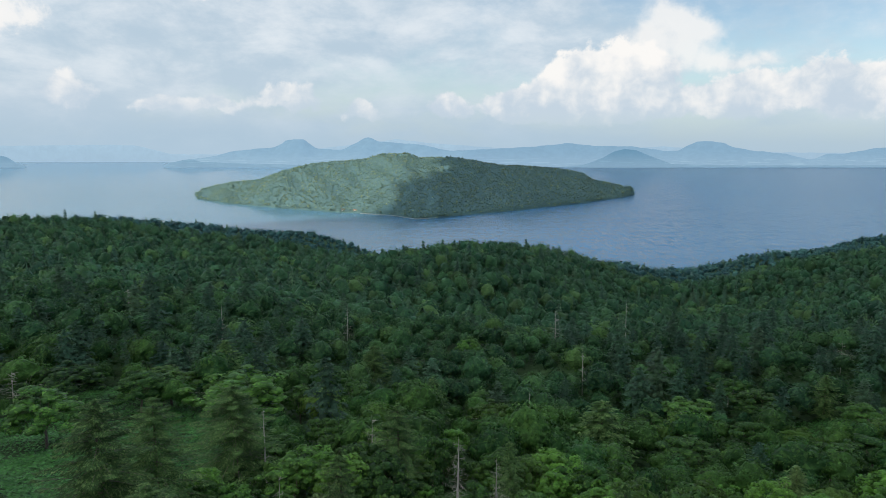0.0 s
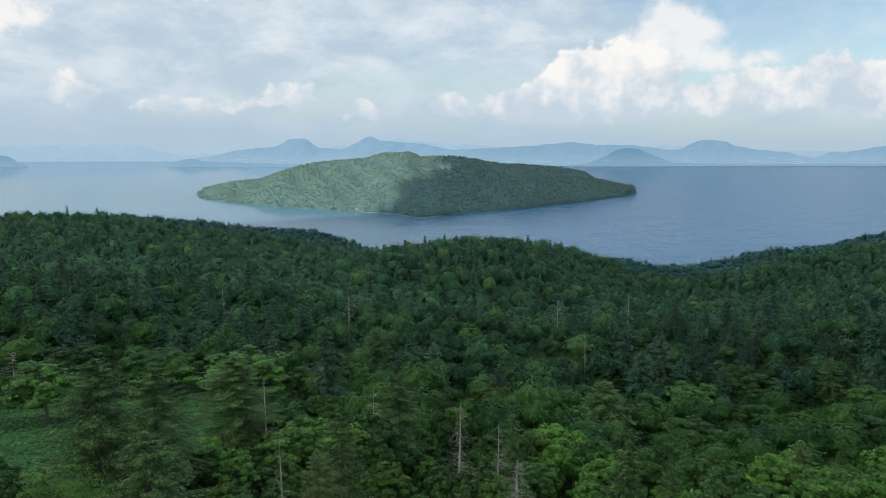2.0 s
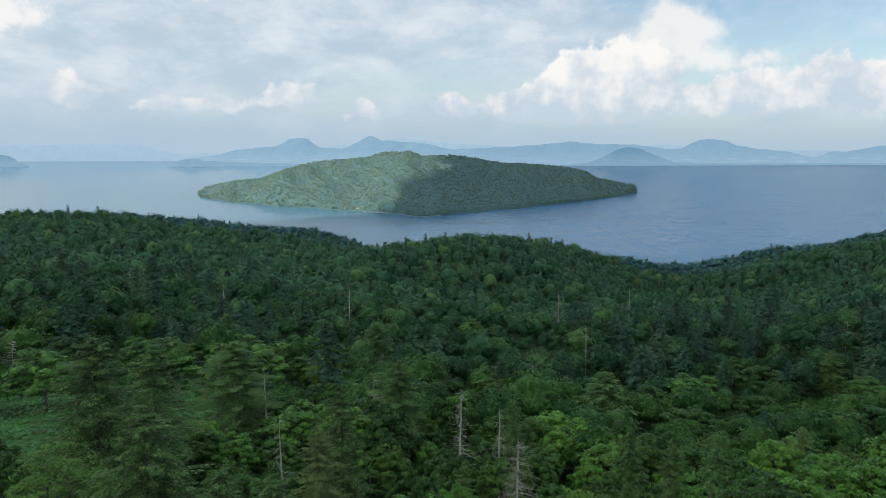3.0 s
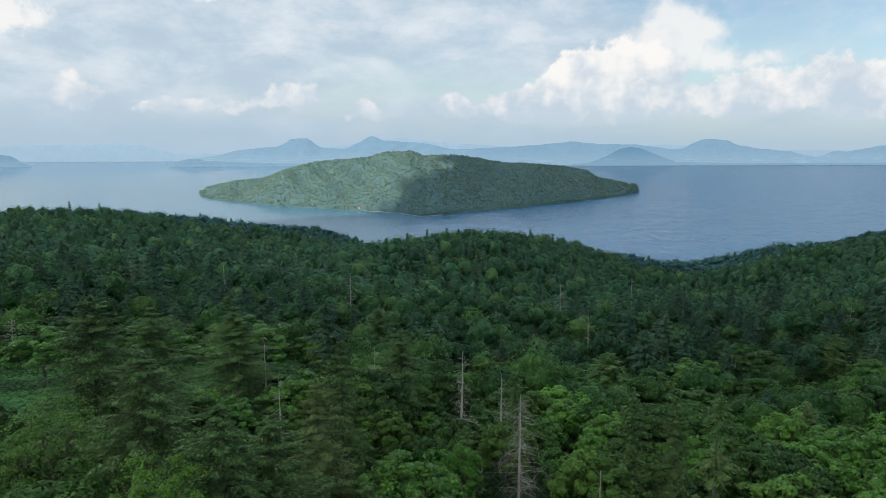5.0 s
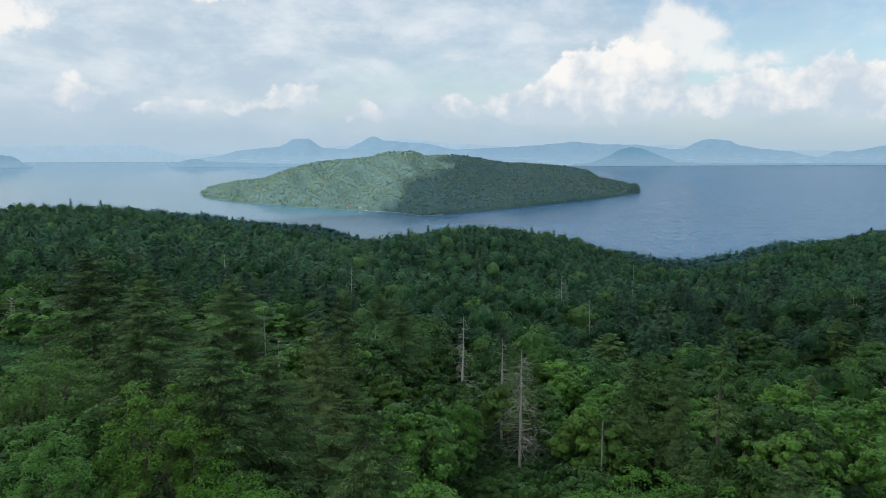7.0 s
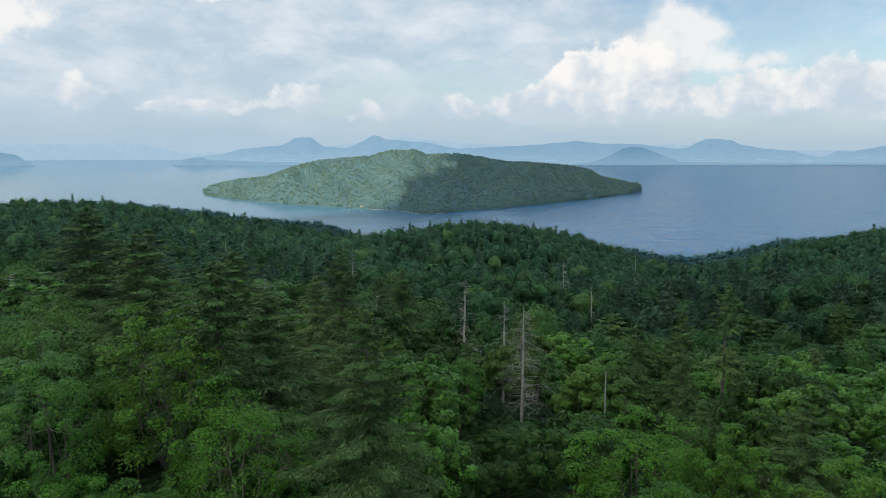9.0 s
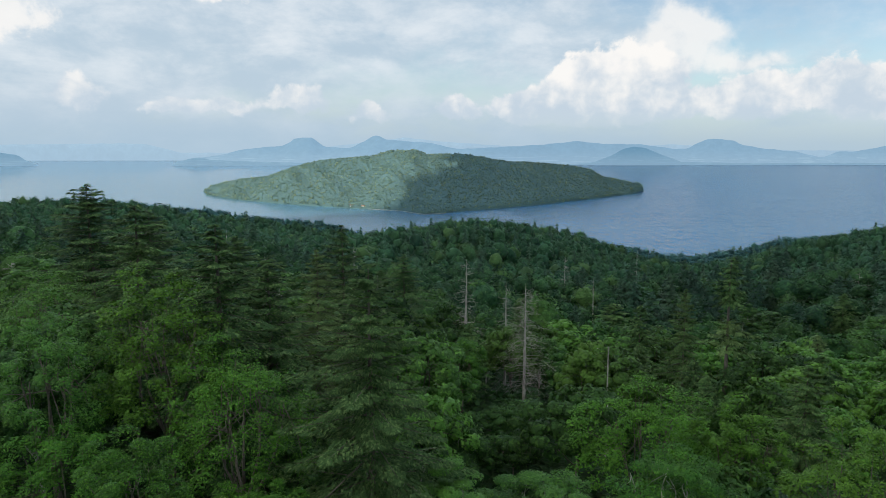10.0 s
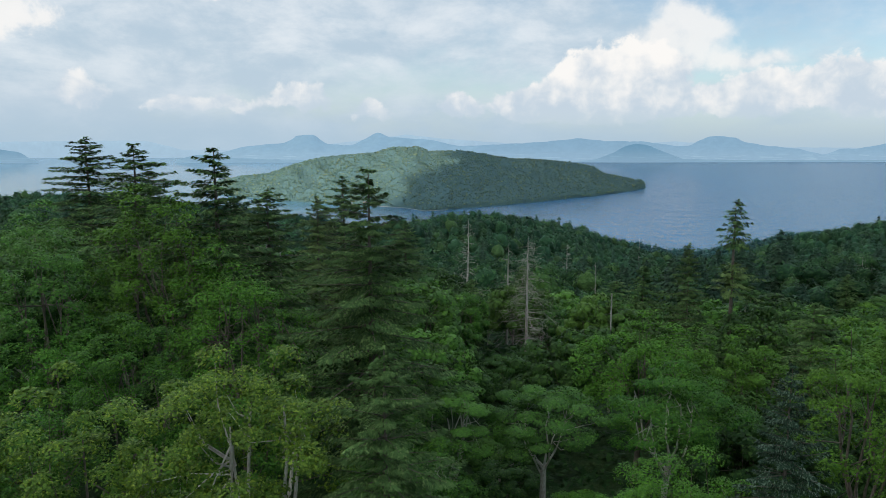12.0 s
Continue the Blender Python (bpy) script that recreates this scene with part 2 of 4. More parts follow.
def cloud_shader(N):
    pos = N.node("ShaderNodeNewGeometry").outputs["Position"]
    n = N.noise(pos, 0.004, 5)
    tr = N.node("ShaderNodeBsdfTranslucent")
    x, y, z = N.xyz(pos)
    heap = N.math("MULTIPLY", N.step(y, 1500, 2000), N.step(x, -300, 300, 1.0, 0.0))             # extra thickness, added to dim the island and turn its shade blue,
    bank = N.math("MULTIPLY", N.step(y, 100, 420), N.step(y, 1400, 1900, 0.30, 0.0))            # to darken the shore ridges
    dim_right = N.math("MULTIPLY", N.step(x, -1215, -1090), N.step(y, 250, 450, 0.75, 0.0))          # and to dim the slope on the right
    thick = N.math("MAXIMUM", N.math("MAXIMUM", heap, dim_right), bank)
    vapour = N.mix(heap, (0.66, 0.69, 0.70), (0.50, 0.72, 1.0))
    N.put(tr.inputs[0], N.mix(1.0, vapour, N.mix(n, (0.93, 0.93, 0.95), (1.07, 1.07, 1.05)), "MULTIPLY"))
    df = N.node("ShaderNodeBsdfDiffuse")
    df.inputs[0].default_value = (0.9, 0.9, 0.92, 1)
    s = N.node("ShaderNodeMixShader")
    s.inputs[0].default_value = 0.10
    N.t.links.new(tr.outputs[0], s.inputs[1])
    N.t.links.new(df.outputs[0], s.inputs[2])
    clear = N.node("ShaderNodeBsdfTransparent")
    thin = N.node("ShaderNodeMixShader")
    N.put(thin.inputs[0], N.step(thick, 0.0, 1.0, 0.42, 0.24))
    N.t.links.new(s.outputs[0], thin.inputs[1])
    N.t.links.new(clear.outputs[0], thin.inputs[2])
    return thin.outputs[0]


# shrub and floor colours darkened to deepen the shade between the trees
M_SHRUB = material("shade_dark_shrub_leaves", leafy((0.011, 0.042, 0.012), (0.022, 0.066, 0.015), (0.036, 0.090, 0.020), 0.2, gloss=0.1))
M_GROUND = material("forest_floor", ground_shader)
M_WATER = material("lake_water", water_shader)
# island floor carries the same painted haze as its leaves
M_ISLAND_FLOOR = material("hazed_island_undergrowth", barky((0.070, 0.130, 0.128), (0.088, 0.150, 0.130), 0.02))
M_CLOUD = material("cloud_vapour", cloud_shader)
M_HILL_NEAR = material("haze_glow_hills_near", distance((0.018, 0.026, 0.026), (0.135, 0.283, 0.425), 0.8))
M_HILL_MID = material("haze_glow_hills_mid", distance((0.018, 0.026, 0.026), (0.235, 0.392, 0.545), 0.8))
M_HILL_FAR = material("haze_glow_hills_far", distance((0.018, 0.026, 0.026), (0.365, 0.520, 0.665)))
M_GRASS = material("bamboo_grass", leafy((0.050, 0.165, 0.040), (0.055, 0.175, 0.042), (0.075, 0.205, 0.060), 0.3))
M_SHINGLE = material("pale_shingle", barky((0.26, 0.25, 0.22), (0.38, 0.36, 0.32), 0.05))
M_PAINT = material("white_wall_paint", barky((0.72, 0.70, 0.64), (0.80, 0.78, 0.72), 0.2))
M_ROOF = material("rusty_roof_sheet", barky((0.25, 0.12, 0.07), (0.34, 0.17, 0.10), 0.3))


# ------------------------------------------------------------------ mesh tools
def mesh(name, verts, faces, mat, tone=None, smooth=False, normals=None):
    """A mesh from arrays; faces all of one length (rows) or a list of such arrays."""
    me = bpy.data.meshes.new(name)
    verts = np.asarray(verts, np.float32)
    groups = [np.asarray(f, np.int32) for f in (faces if isinstance(faces, list) else [faces]) if len(f)]
    me.vertices.add(len(verts))
    me.vertices.foreach_set("co", verts.ravel())
    loops = np.concatenate([g.ravel() for g in groups])
    sizes = np.concatenate([np.full(len(g), g.shape[1], np.int32) for g in groups])
    me.loops.add(len(loops))
    me.loops.foreach_set("vertex_index", loops)
    me.polygons.add(len(sizes))
    me.polygons.foreach_set("loop_start", np.concatenate([[0], np.cumsum(sizes)[:-1]]).astype(np.int32))
    me.polygons.foreach_set("use_smooth", np.full(len(sizes), smooth))
    if tone is not None:
        me.attributes.new("tone", "FLOAT", "POINT").data.foreach_set("value", np.asarray(tone, np.float32))
    me.update(calc_edges=True)
    me.validate()
    me.materials.append(mat)
    if normals is not None:
        me.normals_split_custom_set_from_vertices(np.asarray(normals, np.float32))
    return me


def part(name, me, parent, label=""):
    ob = new(name, me)
    ob.parent = parent
    return tagged(ob, label)


def tubes(runs, sides=5):
    """Tapering round limbs. runs: lists of (x, y, z, radius)."""
    V, Q = [], []
    ang = np.arange(sides) * 2 * np.pi / sides
    for run in runs:
        run = np.asarray(run, float)
        p, r = run[:, :3], run[:, 3]
        d = np.gradient(p, axis=0)
        d /= np.linalg.norm(d, axis=1)[:, None] + 1e-9
        side = np.cross(d, np.where(np.abs(d[:, 2:3]) > 0.9, [[1.0, 0, 0]], [[0, 0, 1.0]]))
        side /= np.linalg.norm(side, axis=1)[:, None] + 1e-9
        up = np.cross(side, d)
        base = sum(len(v) for v in V)
        ring = p[:, None] + r[:, None, None] * (np.cos(ang)[None, :, None] * side[:, None] + np.sin(ang)[None, :, None] * up[:, None])
        V.append(ring.reshape(-1, 3))
        n = len(run)
        i, j = np.meshgrid(np.arange(n - 1), np.arange(sides), indexing="ij")
        a = base + i * sides + j
        b = base + i * sides + (j + 1) % sides
        Q.append(np.stack([a, b, b + sides, a + sides], -1).reshape(-1, 4))
    return np.concatenate(V), np.concatenate(Q)


def unit(v):
    return v / (np.linalg.norm(v, axis=-1, keepdims=True) + 1e-9)


def facing(tri, V, out):
    """Triangles turned so that their fronts face the way out at their first corner."""
    a, b, c = V[tri[:, 0]], V[tri[:, 1]], V[tri[:, 2]]
    flip = np.einsum("ij,ij->i", np.cross(b - a, c - a), out[tri[:, 0]]) < 0
    tri = tri.copy()
    tri[flip] = tri[flip][:, ::-1]
    return tri


def leaves(at, out, size, rng, slim=0.62, droop=0.10):
    """Folded leaf blades at points, facing roughly out: two triangles each, with soft normals."""
    n = len(at)
    normal = unit(0.65 * out + [0, 0, 0.55] + rng.normal(0, 0.36, (n, 3)))
    along = unit(np.cross(normal, rng.normal(0, 1, (n, 3)))) - [0, 0, droop]
    across = unit(np.cross(normal, along))
    L = size * rng.uniform(0.7, 1.3, (n, 1))
    fold = normal * L * 0.12
    V = np.stack([at - along * L * 0.5, at + across * L * slim * 0.5 - fold, at + along * L * 0.5, at - across * L * slim * 0.5 - fold], 1).reshape(-1, 3)
    k = np.arange(n)[:, None] * 4
    F = np.concatenate([k + [0, 1, 2], k + [0, 2, 3]])
    soft = np.repeat(unit(0.55 * normal + out), 4, 0)
    return V, facing(F, V, soft), soft


def chips(at, out, size, rng):
    """Ragged tufts of leaves: one triangle each, for trees farther off."""
    n = len(at)
    normal = unit(out + [0, 0, 0.25] + rng.normal(0, 0.33, (n, 3)))
    a = unit(np.cross(normal, rng.normal(0, 1, (n, 3))))
    b = np.cross(normal, a)
    s = size * rng.uniform(0.7, 1.35, (n, 1))
    V = np.stack([at + a * s * 0.62, at - a * s * 0.4 + b * s * 0.5, at - a * s * 0.36 - b * s * 0.5], 1).reshape(-1, 3)
    soft = np.repeat(unit(0.35 * normal + out), 3, 0)
    return V, facing(np.arange(n * 3).reshape(-1, 3), V, soft), soft


# ------------------------------------------------------------------ the lie of the land
HILLS = [
    (0, 0, 900, 283.7), (-800, 700, 700, 167.5), (800, 700, 700, 89.9), (700, 1000, 450, -20.6), (0, 560, 450, -118.4), (1500, 1600, 450, 150.0),
    (-1500, 1600, 450, 72.6), (-1300, 1000, 450, 65.6), (-9, 600, 260, 52.0), (-100, 1400, 260, 22.9), (900, 1500, 260, 32.2), (-534, 1200, 260, 60.3),
    (480, 800, 260, 27.3), (-900, 1300, 260, 25.3), (700, 1300, 260, 54.7), (700, 600, 260, 20.2), (80, -40, 160, 4.0), (-316, 1530, 160, 69.9),
    (0, 560, 160, -19.8), (150, 850, 160, 55.4), (-700, 1500, 160, -54.6)]
KNOLLS = [
    (-1100, 1700, 160, -33.4), (275, 1098, 160, 40.1), (-164, 273, 160, 13.3), (-150, 900, 160, 29.8), (-442, 1320, 160, 29.6), (280, 1400, 160, -26.1),
    (-350, 400, 160, 8.1), (-170, 1250, 160, 29.8), (-9, 717, 160, 50.1), (29, 411, 160, 13.8), (600, 2300, 160, 13.6), (-400, 1000, 160, -23.4),
    (127, 216, 90, 21.6), (300, 300, 90, 17.2), (77, 186, 90, -21.1), (-41, 80, 45, 3.7), (12, 37, 25, -4.8)]

SPURS = [
    (-400, 930, 260, 53.1), (560, 1100, 150, 37.5), (0, 555, 95, 24.6), (1000, 1650, 150, 27.4), (400, 530, 260, 30.7), (-150, 480, 95, 16.4),
    (-225, 1305, 95, 16.3), (75, 930, 95, 14.8), (375, 1305, 95, 21.1), (-300, 630, 95, 14.4), (560, 1650, 150, 65.2), (780, 1540, 150, 24),
    (450, 770, 150, 20.9), (750, 1755, 95, 67.3), (450, 1755, 95, 61.4), (225, 1005, 95, 13.3), (75, 630, 95, 11.4), (750, 1305, 95, 7.9),
    (-375, 1080, 95, 12.7), (525, 1005, 95, 16.7), (600, 1455, 95, 17.2), (600, 1755, 95, 23.4), (-300, 1230, 95, 6.3)]
GULLIES = [
    (-650, 990, 150, -38.5), (600, 1730, 260, -96.8), (-75, 780, 95, -15.3), (-525, 780, 95, -17.1), (-525, 1230, 95, -11.2), (225, 780, 95, -13.2),
    (-150, 1455, 95, -11.6), (-150, 1230, 95, -9.6), (75, 405, 95, -8.1), (600, 930, 95, -26.3), (225, 630, 95, -24.5), (300, 855, 95, -17.6),
    (300, 1080, 95, -8), (230, 330, 150, -5.6), (-375, 1305, 95, -14.3), (-450, 1155, 95, -17.2), (-450, 630, 95, -16.6)]


def land(x, y):
    """Height of the ground above the lake."""
    x, y = np.asarray(x, float), np.asarray(y, float)
    z = np.full(np.broadcast(x, y).shape, -40.0)
    for cx, cy, r, h in HILLS + KNOLLS + SPURS + GULLIES:
        z = z + h * np.exp(-((x - cx) ** 2 + (y - cy) ** 2) / r ** 2)
    return z


def sheet(xs, ys, height):
    X, Y = np.meshgrid(xs, ys)
    Z = height(X, Y)
    nx, ny = len(xs), len(ys)
    i, j = np.meshgrid(np.arange(ny - 1), np.arange(nx - 1), indexing="ij")
    a = (i * nx + j).ravel()
    return np.stack([X.ravel(), Y.ravel(), Z.ravel()], 1), np.stack([a, a + 1, a + nx + 1, a + nx], 1)


def spread(a, b, near, n, power=2.2):
    """Steps from a to b, close together near a given value."""
    t = np.linspace(-1, 1, n)
    s = np.sign(t) * np.abs(t) ** power
    return np.where(s < 0, near + s * (near - a), near + s * (b - near))


def rough_land(x, y):
    q = 0.8 * np.sin(x * 0.21 + 1.3 * np.sin(y * 0.13)) * np.sin(y * 0.19 + 0.7 * np.sin(x * 0.11))
    return land(x, y) + q


tagged(new("ground", mesh("ground", *sheet(spread(-4500, 4500, 0, 161), spread(-1500, 4600, 60, 181), rough_land), M_GROUND, smooth=True)),
       "green forest floor sloping down to the lake", "ground", kind="structure")

LAKE_END, LAKE_RISE = 4950.0, 156.0


def lake_level(x, y):
    return LAKE_RISE * np.clip((y - 2450.0) / 2500.0, 0, 1) ** 1.25 + 0 * x


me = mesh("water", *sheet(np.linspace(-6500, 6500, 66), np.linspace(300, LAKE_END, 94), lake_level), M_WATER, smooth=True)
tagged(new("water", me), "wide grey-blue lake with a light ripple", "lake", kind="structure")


# ------------------------------------------------------------------ distance: hills beyond the lake
def ridge(name, y, depth, crest, mat, label, x0, x1, foot=132.0, n=220):
    xs = np.linspace(x0, x1, n)
    top = np.maximum(crest(xs), foot)
    t = np.linspace(0, 1, 9)
    X = np.repeat(xs[None], 9, 0)
    T = t[:, None]
    wob = 1 + 0.10 * np.sin(X * 0.021 + 5 * T) + 0.07 * np.sin(X * 0.047 - 9 * T)
    Z = foot + (top - foot)[None] * np.clip(T ** 0.8 * np.where((T > 0) & (T < 1), wob, 1), 0, 1)
    Y = y + depth * T + 0 * X
    V = np.stack([X, Y, Z], -1).reshape(-1, 3)
    back = np.stack([xs, np.full(n, y + depth + 1.0), np.full(n, foot)], 1)
    V = np.concatenate([V, back])
    i, j = np.meshgrid(np.arange(9), np.arange(n - 1), indexing="ij")
    a = (i * n + j).ravel()
    return tagged(new(name, mesh(name, V, np.stack([a, a + 1, a + n + 1, a + n], 1), mat, smooth=True)), label, "mountain", kind="structure")


def outline(line, seed, fine=1.0):
    px, pz = np.array(line, float).T

    def f(x):
        z = sum(np.interp(x + d, px, pz) for d in (-12, -4, 4, 12)) / 4
        return z + fine * (1.3 * np.sin(x * 0.041 + 2 * seed) + 0.8 * np.sin(x * 0.11 + seed) + 0.5 * np.sin(x * 0.23))
    return f


# crest lines shaped to fit the camera's view: metres across and above the lake
FAR_LINE = [(-4251, 272), (-3075, 269), (-2290, 276), (-2134, 269), (-1902, 210), (-1430, 210), (-879, 249), (-565, 284), (-329, 315), (-94, 288), (455, 249), (1240, 249), (1553, 265), (2027, 226), (3080, 218), (4382, 234)]
MID_LINE = [(-4259, 101), (-1979, 121), (-1780, 172), (-1583, 199), (-1503, 226), (-1346, 245), (-1189, 257), (-1121, 280), (-1101, 307), (-1030, 315), (-964, 311), (-915, 272), (-876, 249), (-700, 241), (-641, 272), (-594, 296), (-542, 326), (-503, 326), (-453, 299), (-133, 276), (-35, 249), (63, 234), (454, 253), (649, 265), (883, 288), (1040, 269), (1314, 265), (1550, 234), (1647, 234), (1696, 269), (1781, 299), (1866, 303), (1957, 284), (2037, 257), (2176, 234), (2392, 214), (2572, 172), (2686, 214), (2803, 214), (2996, 249), (3066, 257), (4363, 265)]
NEAR_LINE = [(-3947, 252), (-3003, 223), (-2842, 198), (-2790, 162), (-2737, 144), (-2651, 78), (-1919, 78), (-1832, 122), (-1819, 151), (-1768, 162), (-1694, 180), (-1639, 183), (-1585, 169), (-1475, 162), (-1220, 154), (-819, 144), (790, 136), (935, 151), (1043, 194), (1115, 234), (1187, 252), (1260, 241), (1334, 212), (1427, 176), (1502, 151), (1886, 144), (2865, 144), (4077, 151)]
ridge("backdrop_far_ridge", 4966, 10, outline(FAR_LINE, 1.0), M_HILL_FAR, "pale blue far ridge with haze painted as a glow", -4300, 4300, 120.0)
ridge("backdrop_mountains", 4628, 330, outline(MID_LINE, 2.0), M_HILL_MID, "blue mountains with flat and domed tops, haze painted as a glow", -4300, 4300, 120.0, 420)
ridge("backdrop_near_hills", 4604, 22, outline(NEAR_LINE, 3.0, 0.6), M_HILL_NEAR, "low hills along the far shore, haze painted as a blue-green glow", -4300, 4300, 100.0, 420)


# ------------------------------------------------------------------ unseen clouds overhead, added to shade the near land and part of the island
def shade_edge(y):
    """Where the shade of the clouds ends to the left, along the lake and the island."""
    return np.interp(y, [2150, 2450, 2700, 2830, 3000, 3330, 3700], [-6000, -900, -390, -205, -80, 95, 250])


def cloud_deck():
    rise = 1400.0
    off = -SUN_DIR * (rise / SUN_DIR.z)
    xs, ys = np.arange(-3600, 3401, 50.0), np.arange(-1700, 5101, 50.0)
    X, Y = np.meshgrid(xs, ys)
    wob = 60 * np.sin(Y * 0.011) + 35 * np.sin(Y * 0.027 + 2)
    inside = (X + wob * 0.6 > shade_edge(Y))
    lump = 60 * np.sin(X * 0.006 + np.sin(Y * 0.004)) * np.sin(Y * 0.007) + 30 * np.sin(X * 0.017 + 1) * np.sin(Y * 0.019)
    ny, nx = X.shape
    low = np.stack([X - off.x, Y - off.y, rise + lump * 0.25], -1).reshape(-1, 3)
    top = low + np.stack([0 * X, 0 * X, 120 + lump], -1).reshape(-1, 3)
    i, j = np.meshgrid(np.arange(ny - 1), np.arange(nx - 1), indexing="ij")
    keep = (inside[:-1, :-1] & inside[1:, 1:] & inside[:-1, 1:] & inside[1:, :-1]).ravel()
    a = (i * nx + j).ravel()[keep]
    q = np.stack([a, a + 1, a + nx + 1, a + nx], 1)
    quads = np.concatenate([q[:, ::-1], q + nx * ny])
    # close the rim
    e = np.concatenate([q[:, [0, 1]], q[:, [1, 2]], q[:, [2, 3]], q[:, [3, 0]]])
    key = {tuple(k) for k in e.tolist()}
    rim = np.array([k for k in key if (k[1], k[0]) not in key])
    quads = np.concatenate([quads, np.stack([rim[:, 0], rim[:, 1], rim[:, 1] + nx * ny, rim[:, 0] + nx * ny], 1)])
    used = np.unique(quads)
    remap = np.full(2 * nx * ny, -1)
    remap[used] = np.arange(len(used))
    me = mesh("cloud", np.concatenate([low, top])[used], remap[quads], M_CLOUD, smooth=True)
    tagged(new("cloud", me), "broad white cloud deck high over the land", "cloud", kind="structure")


cloud_deck()


# ------------------------------------------------------------------ island
SHORE = [(-1196, 3390), (-1118, 3215), (-941, 3071), (-662, 2920), (-413, 2809), (-207, 2749), (-104, 2639), (-19, 2675), (337, 2888), (634, 3106), (837, 3272), (926, 3390)]
CREST = [(-1208, 42), (-1179, 70), (-1037, 102), (-902, 115), (-765, 161), (-629, 196), (-495, 206), (-387, 214), (-293, 241), (-172, 244), (-113, 222), (43, 225), (177, 204), (258, 188), (447, 180), (582, 166), (677, 148), (734, 113), (854, 91), (909, 70), (934, 42)]


def island_height(x, y):
    sx, sy = np.array(SHORE, float).T
    cx, cz = np.array(CREST, float).T
    ys = np.interp(x, sx, sy)
    lake = lake_level(x, y)
    c = np.interp(x, cx, cz) - 10.0 - LAKE_RISE * (950.0 / 2500.0) ** 1.25
    t = np.clip((y - ys) / (3420.0 - np.minimum(ys, 3330)), -0.2, 1.0)
    up = np.where(t > 0, np.clip(t, 0, 1) ** 0.72, t)
    back = np.clip((y - 3420.0) / 300.0, 0, 1)
    z = 4.0 + np.maximum(c, 0) * up * (1 - back * back * 1.1)
    gully = 11 * np.sin(x * 0.011 + y * 0.003) + 8 * np.sin(x * 0.023 - y * 0.006) + 5 * np.sin(x * 0.047 + y * 0.021)
    z = z + gully * np.clip(t * 3, 0, 1) * np.clip((1 - t) * 4, 0, 1)
    out = (x < sx[0]) | (x > sx[-1])
    return lake + np.where((t < 0) | out, np.minimum(z, -8.0), z)


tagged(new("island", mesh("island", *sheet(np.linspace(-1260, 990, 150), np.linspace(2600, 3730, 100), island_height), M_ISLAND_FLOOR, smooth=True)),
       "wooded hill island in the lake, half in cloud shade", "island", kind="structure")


# ------------------------------------------------------------------ trees: the forms
def broadleaf(seed, height, radius, clumps, per, size, flat=0.42, base=0.34, blades=True, limbs=True, crown_low=0.38, spray=0.32, deep=None, curl=0.9):
    """A broadleaf tree with its base at 0: limb tubes and a crown of layered sprays of leaves."""
    rng = np.random.default_rng(seed)
    lean = rng.normal(0, 0.04, 2)
    half = deep or height * (1 - crown_low) * 0.62
    mid = height - half
    fork = max(height * base, (mid - half) * 1.02)
    runs = [[(0, 0, -1.0, 0.022 * height), (lean[0] * fork * 0.4, lean[1] * fork * 0.4, fork * 0.5, 0.017 * height), (lean[0] * fork, lean[1] * fork, fork, 0.014 * height)]]
    # crown: a dome of sprays, uneven from side to side
    k = np.arange(clumps) + 0.5
    up = 1 - 1.45 * k / clumps                      # from the top to somewhat below the widest
    th = k * 2.39996 + rng.normal(0, 0.25, clumps)
    lobes = 1 + 0.13 * np.sin(2 * th + rng.uniform(0, 6)) + 0.10 * np.sin(3 * th + rng.uniform(0, 6))
    ring = np.sqrt(np.clip(1 - up * up, 0.0, 1))
    tuck = rng.uniform(0.50, 1.0, clumps)
    cz = mid + up * half * tuck * rng.uniform(0.88, 1.08, clumps)
    C = np.stack([radius * lobes * ring * tuck * np.cos(th) + lean[0] * cz, radius * lobes * ring * tuck * np.sin(th) + lean[1] * cz, cz], 1)
    rr = radius * spray * rng.uniform(0.65, 1.3, clumps)
    if limbs:
        mains = []
        for k in range(6):
            a = k * 1.05 + rng.uniform(-0.3, 0.3)
            out = radius * rng.uniform(0.25, 0.55)
            e = np.array([math.cos(a) * out, math.sin(a) * out, mid + half * rng.uniform(0.0, 0.55)])
            s = np.array([lean[0] * fork, lean[1] * fork, min(fork, mid - half * 0.35) * rng.uniform(0.84, 1.0)])
            m = (s + e) / 2 + [e[0] * 0.22 + rng.normal(0, 0.15), e[1] * 0.22 + rng.normal(0, 0.15), -0.25]
            mains.append((s, m, e))
            q1, q2 = s * 0.35 + m * 0.65 + rng.normal(0, 0.08, 3), m * 0.4 + e * 0.6 + rng.normal(0, 0.12, 3)
            runs.append([(*s, 0.0068 * height), (*q1, 0.0056 * height), (*m, 0.0046 * height), (*q2, 0.0034 * height), (*e, 0.0020 * height)])
        for c in C[rng.random(clumps) < 0.38]:
            k = min(range(6), key=lambda q: float(np.sum((mains[q][2][:2] - c[:2]) ** 2)))
            f = rng.uniform(0.35, 0.95)
            s = mains[k][1] * (1 - f) + mains[k][2] * f
            m = (s + c) / 2 + rng.normal(0, 0.18, 3) - [0, 0, 0.15]
            runs.append([(*s, 0.0028 * height), (*m, 0.0018 * height), (*(c - [0, 0, 0.1]), 0.0006 * height)])
    n = clumps * per
    own = np.repeat(np.arange(clumps), per)
    axis = unit(C[own] - [0, 0, mid - 0.2 * half])
    d = unit(rng.normal(0, 1, (n, 3)) + 0.75 * axis + [0, 0, 0.35])
    shell = rng.uniform(0.4, 1.05, (n, 1)) ** 0.5
    at = C[own] + d * shell * (rr[own][:, None] * [1, 1, flat * 1.25])
